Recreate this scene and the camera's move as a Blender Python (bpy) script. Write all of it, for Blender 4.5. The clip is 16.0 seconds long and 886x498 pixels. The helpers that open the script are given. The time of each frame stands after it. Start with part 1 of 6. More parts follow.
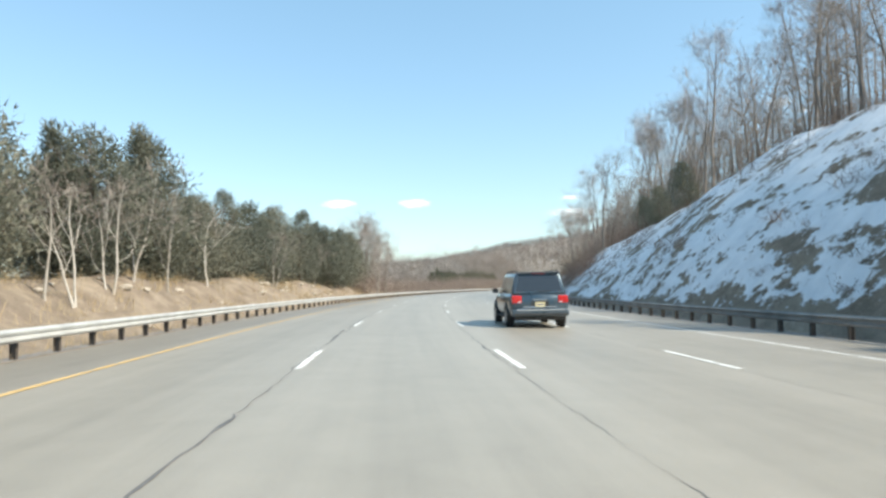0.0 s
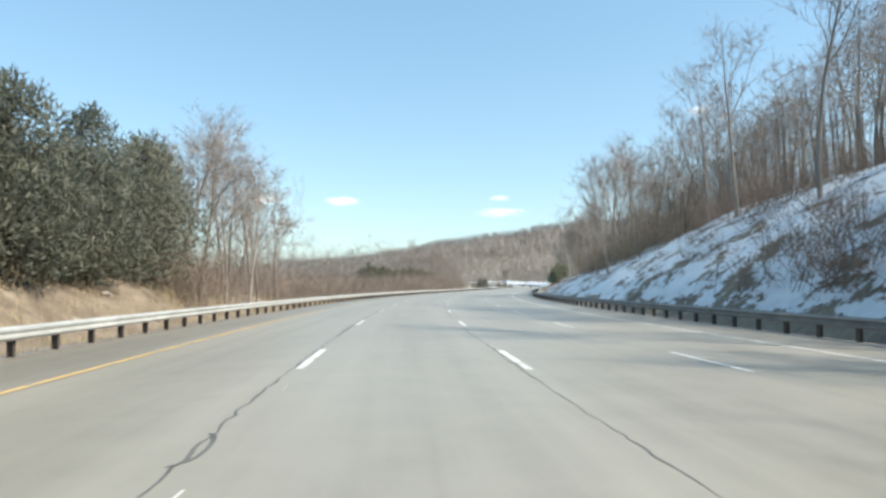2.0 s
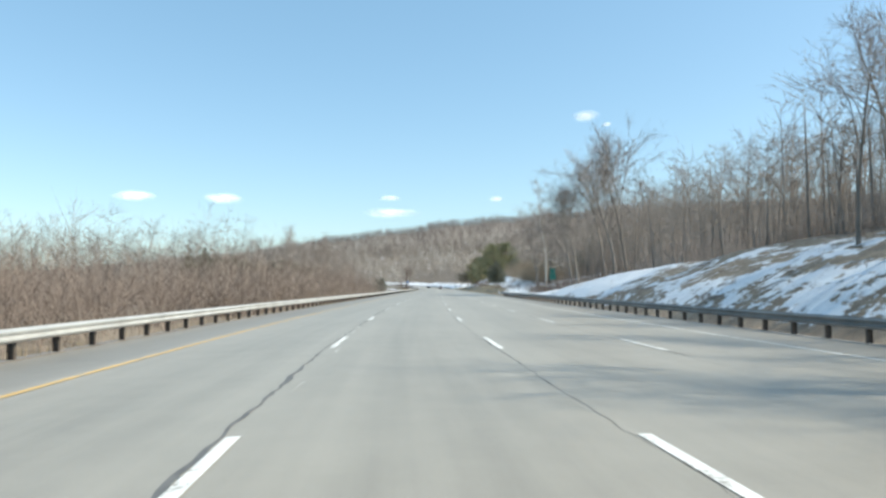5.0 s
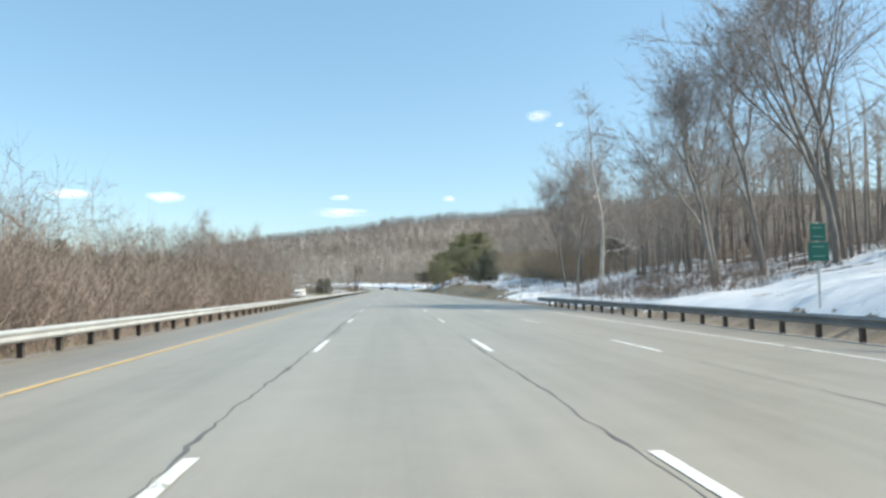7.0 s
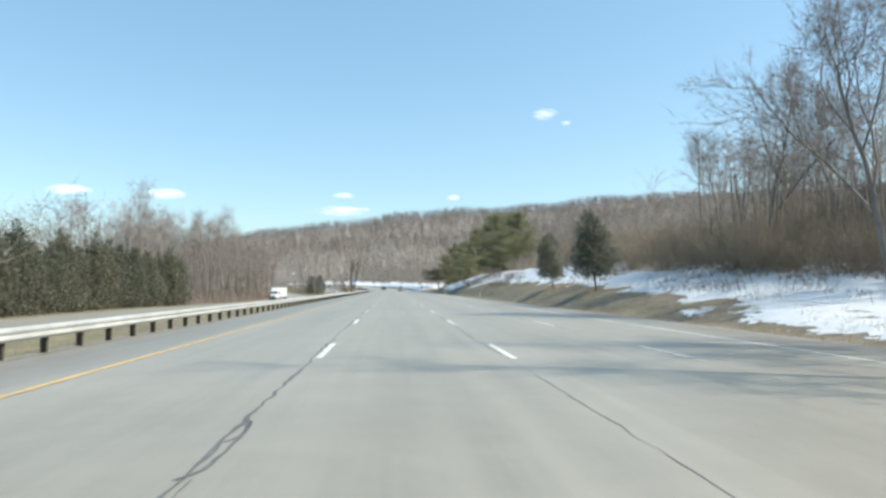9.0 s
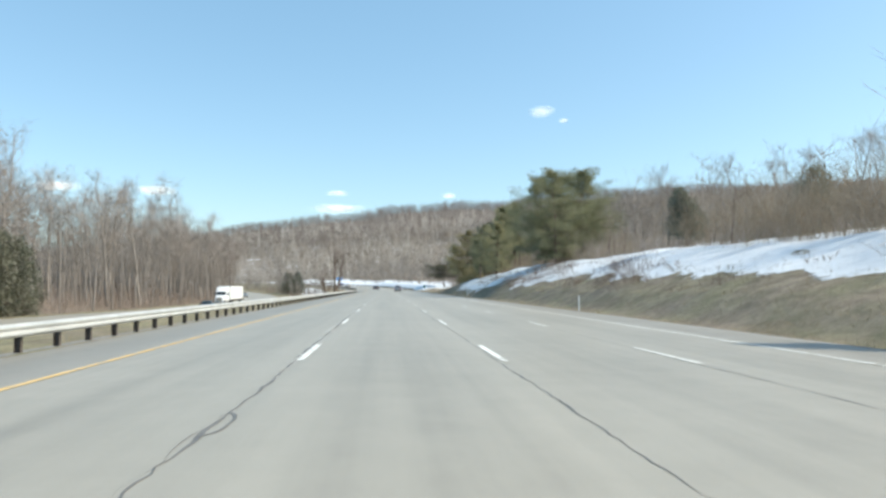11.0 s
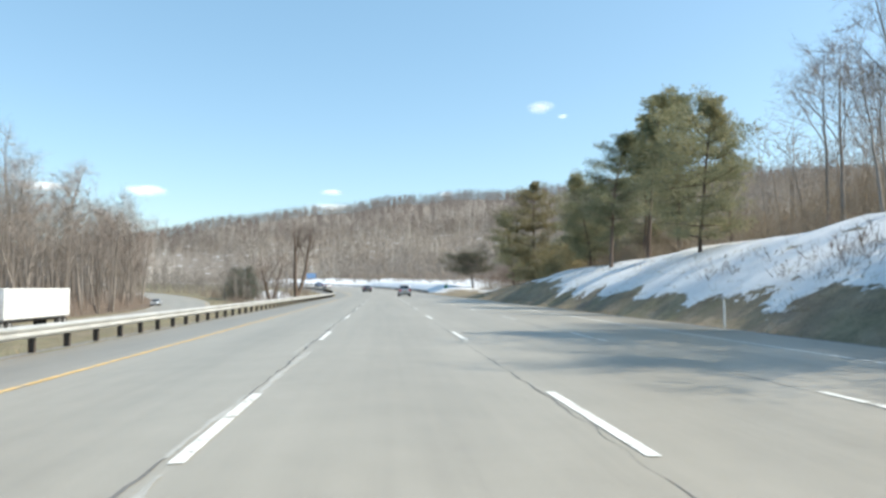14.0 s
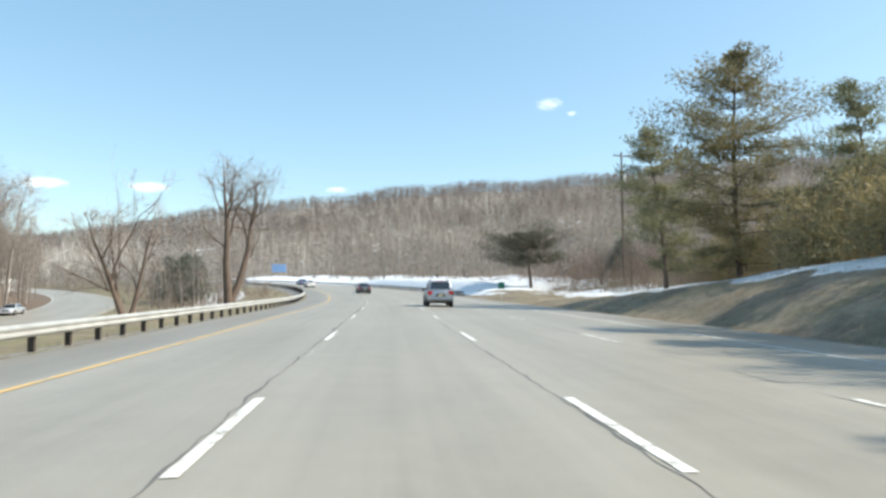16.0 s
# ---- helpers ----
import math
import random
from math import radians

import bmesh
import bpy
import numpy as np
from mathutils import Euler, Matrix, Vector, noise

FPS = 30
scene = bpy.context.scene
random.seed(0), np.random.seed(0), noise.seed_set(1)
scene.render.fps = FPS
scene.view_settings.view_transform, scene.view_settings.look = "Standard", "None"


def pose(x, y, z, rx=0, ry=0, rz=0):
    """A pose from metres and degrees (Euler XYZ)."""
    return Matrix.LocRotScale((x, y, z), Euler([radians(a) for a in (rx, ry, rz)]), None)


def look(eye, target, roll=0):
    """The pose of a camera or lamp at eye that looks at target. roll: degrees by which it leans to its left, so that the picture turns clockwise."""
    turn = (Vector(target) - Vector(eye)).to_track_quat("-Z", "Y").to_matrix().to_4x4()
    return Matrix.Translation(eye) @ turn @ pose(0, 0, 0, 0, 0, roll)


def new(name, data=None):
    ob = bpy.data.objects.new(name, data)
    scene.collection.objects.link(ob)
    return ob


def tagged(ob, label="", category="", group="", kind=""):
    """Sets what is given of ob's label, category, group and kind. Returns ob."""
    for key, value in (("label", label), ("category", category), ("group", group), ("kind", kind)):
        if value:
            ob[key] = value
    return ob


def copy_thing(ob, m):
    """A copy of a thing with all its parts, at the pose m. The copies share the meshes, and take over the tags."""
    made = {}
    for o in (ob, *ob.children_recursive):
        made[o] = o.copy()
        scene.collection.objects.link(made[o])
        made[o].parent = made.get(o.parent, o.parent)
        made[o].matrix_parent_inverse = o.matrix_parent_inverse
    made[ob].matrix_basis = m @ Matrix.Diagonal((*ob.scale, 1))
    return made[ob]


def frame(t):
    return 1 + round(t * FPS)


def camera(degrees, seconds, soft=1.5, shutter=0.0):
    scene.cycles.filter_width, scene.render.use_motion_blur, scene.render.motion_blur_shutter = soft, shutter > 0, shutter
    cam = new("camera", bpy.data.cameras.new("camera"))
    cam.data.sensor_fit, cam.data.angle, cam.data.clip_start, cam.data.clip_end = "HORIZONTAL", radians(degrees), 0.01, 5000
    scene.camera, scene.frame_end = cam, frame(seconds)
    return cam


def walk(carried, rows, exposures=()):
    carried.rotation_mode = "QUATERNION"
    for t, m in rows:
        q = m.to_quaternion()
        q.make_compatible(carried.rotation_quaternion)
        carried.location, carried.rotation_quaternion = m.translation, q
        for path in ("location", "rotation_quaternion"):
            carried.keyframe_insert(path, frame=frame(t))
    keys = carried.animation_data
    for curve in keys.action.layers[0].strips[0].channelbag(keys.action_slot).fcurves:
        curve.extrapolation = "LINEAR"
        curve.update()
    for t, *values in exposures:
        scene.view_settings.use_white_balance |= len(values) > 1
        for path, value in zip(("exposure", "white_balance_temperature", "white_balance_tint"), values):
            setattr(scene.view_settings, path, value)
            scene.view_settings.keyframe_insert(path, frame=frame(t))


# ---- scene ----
cam = camera(65.4, 16.0, soft=2.8)

# ---- the line of the road: s along it, u across it (right is positive), both in metres ----
STEP = 0.5
S_MIN, S_MAX = -160.0, 980.0
SPEED = 30.75


def ramp(a, b, x):
    k = np.clip((np.asarray(x, float) - a) / (b - a), 0, 1)
    return k * k * (3 - 2 * k)


def bend(s):
    """Curvature to the right."""
    s = np.asarray(s, float)
    return (1 - ramp(170, 222, s)) / 577.0 * ramp(-120, -20, s) - ramp(525, 565, s) * (1 - ramp(760, 840, s)) / 360.0


_S = np.arange(S_MIN, S_MAX + STEP, STEP)
_i0 = int(round(-S_MIN / STEP))
_H = np.cumsum(bend(_S)) * STEP
_H -= _H[_i0]
_X = np.cumsum(np.sin(_H)) * STEP
_Y = np.cumsum(np.cos(_H)) * STEP
_X -= _X[_i0]
_Y -= _Y[_i0]


def heading(s):
    return np.interp(s, _S, _H)


def spot(s, u):
    """World x and y of a place beside the road."""
    h = heading(s)
    return np.interp(s, _S, _X) + np.cos(h) * u, np.interp(s, _S, _Y) - np.sin(h) * u


CROSS_L = 0.025


def climb(s):
    """The road rises gently through the bend at the end."""
    k = np.clip(np.asarray(s, float) - 555, 0, None)
    return 0.022 * k * k / (k + 30)


def road_z(s, u):
    """Crowned along the second lane, steeper towards the median."""
    u = np.asarray(u, float)
    return -0.026 * np.clip(u + 1.0, 0, None) - CROSS_L * np.clip(-u - 1.0, 0, None) + climb(s)


# ---- the camera's way: seconds, metres along, metres across, degrees to the right of the road, degrees up, roll ----
EYE = 1.30
DRIVE = [(0.0, -0.38, 0.04, 4.79, 3.14, 0.85), (0.5, 15.22, -0.01, 4.84, 3.14, 0.62), (1.0, 30.32, -0.01, 4.85, 3.2, 0.5), (1.5, 44.92, 0.02, 4.84, 3.17, 0.5),
         (2.0, 60.82, -0.02, 4.73, 3.07, 0.52), (2.5, 76.32, -0.06, 4.84, 3.08, 0.7), (3.0, 92.22, -0.08, 4.85, 3.14, 0.75), (3.5, 108.22, -0.15, 4.53, 3.08, 0.3),
         (4.0, 123.62, -0.2, 4.51, 3.1, 0.35), (4.6, 142.12, -0.17, 4.61, 3.12, 0.49), (5.2, 160.52, -0.09, 4.69, 3.14, 0.68), (5.8, 179.02, -0.01, 4.82, 3.16, 0.86),
         (6.5, 200.52, 0.05, 4.9, 3.2, 1.0), (7.0, 216.02, 0.03, 4.55, 3.17, 0.93), (7.5, 231.82, -0.04, 4.49, 3.16, 0.72), (8.0, 247.42, -0.08, 4.47, 3.14, 0.65),
         (8.5, 262.92, -0.15, 4.36, 3.23, 0.38), (9.0, 278.32, -0.16, 4.32, 3.18, 0.46), (9.6, 296.82, -0.11, 4.44, 3.17, 0.43), (10.2, 315.22, -0.06, 4.62, 3.16, 0.36),
         (10.9, 336.72, -0.0, 4.76, 3.13, 0.3), (11.5, 355.12, 0.03, 4.86, 3.14, 0.3), (12.0, 370.42, 0.05, 4.93, 3.2, 0.57), (12.5, 385.82, 0.07, 5.09, 3.27, 0.7),
         (13.0, 401.62, 0.1, 5.07, 3.14, 0.75), (13.5, 417.32, 0.09, 5.03, 3.18, 0.65), (14.0, 432.22, 0.04, 5.08, 3.16, 0.7), (14.5, 447.42, 0.04, 5.2, 3.17, 1.0),
         (15.0, 463.22, -0.0, 5.07, 3.06, 0.69), (15.5, 478.82, -0.01, 4.83, 3.1, 0.49), (16.0, 493.62, -0.01, 4.65, 3.12, 0.45)]
rows = []
for t, s, u, yaw, up, roll in DRIVE:
    x, y = spot(s, u)
    rows.append((t, pose(float(x), float(y), float(road_z(s, u)) + EYE, 90 + up, roll, -math.degrees(float(heading(s))) - yaw)))
walk(cam, rows, [(0, 0.64, 7000, 7), (2.2, 0.52, 6900, 6), (3.4, 0.43, 6800, 5), (9.2, 0.45, 6800, 5), (12.5, 0.50, 6850, 6), (14, 0.53, 6900, 7), (16, 0.55, 7000, 7)])

# ---- daylight ----
SUN_AZ, SUN_EL = 119.0, 42.0
world = bpy.data.worlds.new("sky")
world.use_nodes = True
scene.world = world
wn, wl = world.node_tree.nodes, world.node_tree.links
sky = wn.new("ShaderNodeTexSky")
sky.sky_type, sky.sun_disc = "NISHITA", False
sky.sun_elevation, sky.sun_rotation = radians(SUN_EL), radians(SUN_AZ)
sky.air_density, sky.dust_density, sky.ozone_density = 1.0, 0.9, 1.5
haze = wn.new("ShaderNodeMix")
haze.data_type = "RGBA"
haze.inputs[0].default_value, haze.inputs[7].default_value = 0.26, (1.6, 4.0, 6.0, 1)
wl.new(sky.outputs[0], haze.inputs[6])
wl.new(haze.outputs[2], wn["Background"].inputs[0])
wn["Background"].inputs[1].default_value = 0.15
sun = new("sun", bpy.data.lights.new("sun", "SUN"))
sun.data.energy, sun.data.angle, sun.data.color = 4.3, radians(0.53), (1.0, 0.95, 0.87)
_a, _e = radians(SUN_AZ), radians(SUN_EL)
sun.matrix_world = look((math.sin(_a) * math.cos(_e), math.cos(_a) * math.cos(_e), math.sin(_e)), (0, 0, 0))


# ---- materials ----
class Nodes:
    """A small builder of node materials."""

    def __init__(self, name):
        self.mat = bpy.data.materials.new(name)
        self.mat.use_nodes = True
        self.n, self.l = self.mat.node_tree.nodes, self.mat.node_tree.links
        self.bsdf = self.n["Principled BSDF"]

    def put(self, where, value):
        sock = self.bsdf.inputs[where]
        if isinstance(value, bpy.types.NodeSocket):
            self.l.new(value, sock)
        else:
            sock.default_value = value

    def pos(self, scale=(1, 1, 1), obj=False):
        if obj:
            src = self.n.new("ShaderNodeTexCoord").outputs["Object"]
        else:
            src = self.n.new("ShaderNodeNewGeometry").outputs["Position"]
        m = self.n.new("ShaderNodeMapping")
        m.inputs["Scale"].default_value = scale
        self.l.new(src, m.inputs["Vector"])
        return m.outputs[0]

    def noise(self, size, detail=4, rough=0.6, vec=None):
        t = self.n.new("ShaderNodeTexNoise")
        t.inputs["Scale"].default_value, t.inputs["Detail"].default_value, t.inputs["Roughness"].default_value = 1 / size, detail, rough
        self.l.new(vec if vec is not None else self.pos(), t.inputs["Vector"])
        return t.outputs[0]

    def ramp(self, fac, *stops):
        r = self.n.new("ShaderNodeValToRGB")
        e = r.color_ramp.elements
        while len(e) < len(stops):
            e.new(0.5)
        for el, (p, c) in zip(e, stops):
            el.position = p
            el.color = (*c, 1) if isinstance(c, tuple) else (c, c, c, 1)
        self.l.new(fac, r.inputs[0])
        return r.outputs[0]

    def mix(self, fac, a, b, mode="MIX"):
        m = self.n.new("ShaderNodeMix")
        m.data_type, m.blend_type = "RGBA", mode
        for sock, v in ((m.inputs[0], fac), (m.inputs[6], a), (m.inputs[7], b)):
            if isinstance(v, bpy.types.NodeSocket):
                self.l.new(v, sock)
            elif isinstance(v, tuple):
                sock.default_value = (*v, 1)
            else:
                sock.default_value = v
        return m.outputs[2]

    def math(self, op, a, b=0.0):
        m = self.n.new("ShaderNodeMath")
        m.operation = op
        for sock, v in zip(m.inputs, (a, b)):
            if isinstance(v, bpy.types.NodeSocket):
                self.l.new(v, sock)
            else:
                sock.default_value = v
        return m.outputs[0]

    def attr(self, name):
        a = self.n.new("ShaderNodeAttribute")
        a.attribute_name = name
        return a.outputs["Fac"]

    def random(self):
        return self.n.new("ShaderNodeObjectInfo").outputs["Random"]

    def island(self):
        return self.n.new("ShaderNodeNewGeometry").outputs["Random Per Island"]

    def bump(self, height, strength, dist):
        b = self.n.new("ShaderNodeBump")
        b.inputs["Strength"].default_value, b.inputs["Distance"].default_value = strength, dist
        self.l.new(height, b.inputs["Height"])
        self.l.new(b.outputs[0], self.bsdf.inputs["Normal"])


def simple(name, c1, c2, size, rough=0.7, metal=0.0, bump=0.0, obj=True, spread=0.15):
    """Two tones of one colour, blotched at one size and grained at a twentieth of it."""
    m = Nodes(name)
    v = m.pos(obj=obj)
    a, b = m.noise(size, 5, 0.6, v), m.noise(size / 20, 3, 0.6, v)
    f = m.math("ADD", m.math("MULTIPLY", a, 0.7), m.math("MULTIPLY", b, 0.3))
    m.put("Base Color", m.ramp(f, (0.5 - spread, c1), (0.5 + spread, c2)))
    m.put("Roughness", rough)
    m.put("Metallic", metal)
    if bump:
        m.bump(f, 0.6, bump)
    return m.mat


def asphalt():
    m = Nodes("worn_pavement")
    big, mid, fine = m.noise(9, 4), m.noise(0.8, 5), m.noise(0.012, 3, 0.7)
    u = m.attr("across")
    # paler by the joints, greyer down the middle of each lane
    w = m.math("COSINE", m.math("MULTIPLY", m.math("ADD", u, 1.49), 2 * math.pi / 3.66))
    streak = m.noise(1.0, 4, 0.6, m.vec_su())
    f = m.math("ADD", m.math("MULTIPLY", big, 0.25), m.math("ADD", m.math("MULTIPLY", mid, 0.2), m.math("MULTIPLY", fine, 0.25)))
    f = m.math("ADD", f, m.math("MULTIPLY", w, 0.035))
    f = m.math("ADD", f, m.math("MULTIPLY", streak, 0.3))
    lane = m.ramp(m.math("MULTIPLY", m.math("ADD", u, 20.0), 0.025), (0.355, (0.80, 0.79, 0.79)), (0.372, (1.0, 1.0, 1.0)), (0.738, (1.0, 1.0, 1.0)), (0.748, (0.88, 0.87, 0.87)))
    m.put("Base Color", m.mix(1.0, lane, m.ramp(f, (0.34, (0.240, 0.216, 0.176)), (0.5, (0.318, 0.287, 0.236)), (0.68, (0.392, 0.355, 0.294))), "MULTIPLY"))
    m.put("Roughness", 0.44)
    m.bump(fine, 0.3, 0.005)
    return m.mat


def _vec_su(self):
    """Coordinates that run along the road: long thin streaks."""
    c = self.n.new("ShaderNodeCombineXYZ")
    self.l.new(self.math("MULTIPLY", self.attr("across"), 2.2), c.inputs[0])
    self.l.new(self.math("MULTIPLY", self.attr("along"), 0.05), c.inputs[1])
    return c.outputs[0]


Nodes.vec_su = _vec_su


def ground_mat():
    m = Nodes("verge_ground")
    big, mid, fine = m.noise(4, 6, 0.65), m.noise(1.1, 6, 0.7), m.noise(0.06, 4, 0.7)
    f = m.math("ADD", m.math("MULTIPLY", mid, 0.6), m.math("MULTIPLY", fine, 0.4))
    straw = m.ramp(f, (0.30, (0.11, 0.085, 0.062)), (0.5, (0.26, 0.205, 0.15)), (0.68, (0.43, 0.355, 0.27)))
    green = m.ramp(f, (0.32, (0.11, 0.105, 0.055)), (0.5, (0.21, 0.19, 0.105)), (0.66, (0.32, 0.28, 0.17)))
    litter = m.ramp(f, (0.32, (0.07, 0.05, 0.035)), (0.5, (0.15, 0.11, 0.08)), (0.66, (0.26, 0.20, 0.15)))
    c = m.mix(m.ramp(m.math("ADD", m.attr("grass"), m.math("MULTIPLY", m.math("SUBTRACT", big, 0.5), 0.8)), (0.35, 0.0), (0.65, 1.0)), straw, green)
    c = m.mix(m.ramp(m.math("ADD", m.attr("wood"), m.math("MULTIPLY", m.math("SUBTRACT", big, 0.5), 0.8)), (0.35, 0.0), (0.65, 1.0)), c, litter)
    c = m.mix(m.ramp(m.noise(2.2, 4, 0.6, m.pos((1, 1, 2))), (0.42, 0.0), (0.62, 0.55)), c, litter)
    stones = m.ramp(m.noise(0.18, 2, 0.5), (0.3, (0.16, 0.15, 0.14)), (0.7, (0.34, 0.32, 0.30)))
    c = m.mix(m.ramp(m.math("ADD", m.attr("gravel"), m.math("MULTIPLY", m.math("SUBTRACT", mid, 0.5), 0.5)), (0.4, 0.0), (0.6, 1.0)), c, stones)
    patch = m.math("ADD", m.math("MULTIPLY", m.noise(2.6, 7, 0.66, m.pos((1, 0.7, 1.6))), 0.7), m.math("MULTIPLY", m.noise(0.55, 4, 0.6), 0.3))
    sn = m.math("ADD", m.attr("snow"), m.math("MULTIPLY", m.math("SUBTRACT", patch, 0.5), 2.1))
    sn = m.ramp(sn, (0.49, 0.0), (0.56, 1.0))
    white = m.ramp(m.noise(1.3, 5, 0.6), (0.3, (0.68, 0.69, 0.71)), (0.7, (0.86, 0.86, 0.87)))
    m.put("Base Color", m.mix(sn, c, white))
    m.put("Roughness", m.ramp(sn, (0.0, 0.95), (1.0, 0.55)))
    m.bump(m.math("ADD", f, m.math("MULTIPLY", sn, 0.8)), 0.9, 0.10)
    return m.mat


def hill_mat():
    m = Nodes("wooded_hillside")
    f = m.noise(9, 6, 0.7)
    c = m.ramp(f, (0.3, (0.195, 0.165, 0.139)), (0.5, (0.235, 0.20, 0.168)), (0.7, (0.27, 0.232, 0.196)))
    sn = m.ramp(m.math("ADD", m.attr("snow"), m.math("MULTIPLY", m.math("SUBTRACT", m.noise(7, 5, 0.6), 0.5), 1.9)), (0.5, 0.0), (0.6, 0.9))
    m.put("Base Color", m.mix(sn, c, (0.74, 0.75, 0.77)))
    m.put("Roughness", 0.95)
    m.bump(f, 0.6, 1.0)
    return m.mat


def bark(name, c1, c2):
    m = Nodes(name)
    v = m.pos((1, 1, 0.25), obj=True)
    f = m.math("ADD", m.math("MULTIPLY", m.noise(0.25, 5, 0.65, v), 0.7), m.math("MULTIPLY", m.random(), 0.3))
    m.put("Base Color", m.ramp(f, (0.3, c1), (0.7, c2)))
    m.put("Roughness", 0.92)
    m.bump(f, 0.5, 0.02)
    return m.mat


def needles(name, c1, c2, c3):
    m = Nodes(name)
    v = m.pos(obj=True)
    f = m.math("ADD", m.math("MULTIPLY", m.noise(1.3, 4, 0.6, v), 0.62), m.math("ADD", m.math("MULTIPLY", m.island(), 0.18), m.math("MULTIPLY", m.random(), 0.2)))
    col = m.ramp(f, (0.25, c1), (0.5, c2), (0.75, c3))
    m.put("Base Color", col)
    m.put("Roughness", 0.6)
    # thin needles let some light through
    tr, mx = m.n.new("ShaderNodeBsdfTranslucent"), m.n.new("ShaderNodeMixShader")
    m.l.new(col, tr.inputs["Color"])
    mx.inputs[0].default_value = 0.4
    m.l.new(m.bsdf.outputs[0], mx.inputs[1])
    m.l.new(tr.outputs[0], mx.inputs[2])
    m.l.new(mx.outputs[0], m.n["Material Output"].inputs["Surface"])
    return m.mat


def paint(name, col, rough=0.25, metal=0.3, coat=0.6):
    m = Nodes(name)
    d = m.noise(0.5, 5, 0.6, m.pos(obj=True))
    m.put("Base Color", m.mix(m.ramp(d, (0.45, 0.0), (0.75, 0.35)), col, (0.22, 0.21, 0.20)))
    m.put("Roughness", m.ramp(d, (0.3, rough), (0.7, rough + 0.15)))
    m.put("Metallic", metal)
    m.put("Coat Weight", coat)
    return m.mat


def plain(name, col, rough=0.5, metal=0.0, emit=0.0):
    return simple(name, tuple(0.88 * c for c in col), tuple(min(1, 1.1 * c) for c in col), 0.4, rough, metal)


ASPHALT, GROUND, HILL = asphalt(), ground_mat(), hill_mat()


def worn_paint(name, c1, c2):
    """Road paint with flakes worn down to the pavement."""
    m = Nodes(name)
    v = m.pos()
    f = m.math("ADD", m.math("MULTIPLY", m.noise(0.5, 5, 0.65, v), 0.6), m.math("MULTIPLY", m.noise(0.05, 4, 0.7, v), 0.4))
    m.put("Base Color", m.mix(m.ramp(f, (0.40, 1.0), (0.47, 0.0)), m.ramp(m.noise(0.3, 4), (0.3, c1), (0.7, c2)), (0.33, 0.31, 0.27)))
    m.put("Roughness", 0.7)
    return m.mat


WHITE_LINE = worn_paint("road_marking_white", (0.60, 0.60, 0.57), (0.84, 0.84, 0.81))
YELLOW_LINE = worn_paint("road_marking_yellow", (0.58, 0.37, 0.13), (0.72, 0.49, 0.21))
TAR = simple("crack_tar", (0.095, 0.092, 0.088), (0.19, 0.18, 0.165), 0.4, 0.6)
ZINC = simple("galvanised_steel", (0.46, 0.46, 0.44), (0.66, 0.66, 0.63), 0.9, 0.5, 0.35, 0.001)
# a darker, rougher tone of the same steel for the right-hand rails
ZINC_DARK = simple("darker_galvanised_steel", (0.16, 0.16, 0.155), (0.30, 0.295, 0.28), 0.9, 0.6, 0.3, 0.001)
FLAKED = worn_paint("flaked_road_paint", (0.48, 0.47, 0.44), (0.66, 0.65, 0.61))
OLD_PAINT = simple("worn_road_paint", (0.33, 0.32, 0.29), (0.47, 0.46, 0.43), 0.3, 0.75)
RUST = simple("weathered_steel_post", (0.05, 0.042, 0.036), (0.13, 0.105, 0.085), 0.3, 0.85)
BARK_GREY = bark("grey_bark", (0.15, 0.13, 0.112), (0.33, 0.29, 0.255))
BARK_PALE = bark("pale_bark", (0.30, 0.275, 0.24), (0.62, 0.58, 0.52))
BARK_WHITE = bark("white_blotched_bark", (0.33, 0.30, 0.26), (0.88, 0.85, 0.79))
BARK_BROWN = bark("brown_bark", (0.085, 0.06, 0.045), (0.19, 0.14, 0.11))
TWIG = bark("twig_bark", (0.23, 0.19, 0.165), (0.40, 0.34, 0.30))
BRUSH = bark("dry_brush", (0.215, 0.168, 0.138), (0.38, 0.305, 0.255))
PINE = needles("pine_needles", (0.125, 0.145, 0.085), (0.255, 0.255, 0.145), (0.44, 0.385, 0.215))
CEDAR = needles("cedar_foliage", (0.092, 0.106, 0.084), (0.165, 0.174, 0.132), (0.285, 0.265, 0.195))


# ---- mesh helpers ----
def mesh_of(name, v, f, mats, smooth=False, attrs=None, tris=False):
    me = bpy.data.meshes.new(name)
    if tris:
        v, f = np.asarray(v, np.float32), np.asarray(f, np.int32)
        n, k = f.shape
        me.vertices.add(len(v))
        me.vertices.foreach_set("co", v.ravel())
        me.loops.add(n * k)
        me.loops.foreach_set("vertex_index", f.ravel())
        me.polygons.add(n)
        me.polygons.foreach_set("loop_start", np.arange(0, n * k, k, dtype=np.int32))
        me.update(calc_edges=True)
    else:
        me.from_pydata([tuple(p) for p in v], [], [tuple(q) for q in f])
    for m in mats if isinstance(mats, (list, tuple)) else [mats]:
        me.materials.append(m)
    for key, values in (attrs or {}).items():
        a = me.attributes.new(key, "FLOAT", "POINT")
        a.data.foreach_set("value", np.asarray(values, np.float32))
    if smooth:
        me.polygons.foreach_set("use_smooth", np.ones(len(me.polygons), bool))
    me.update()
    return me


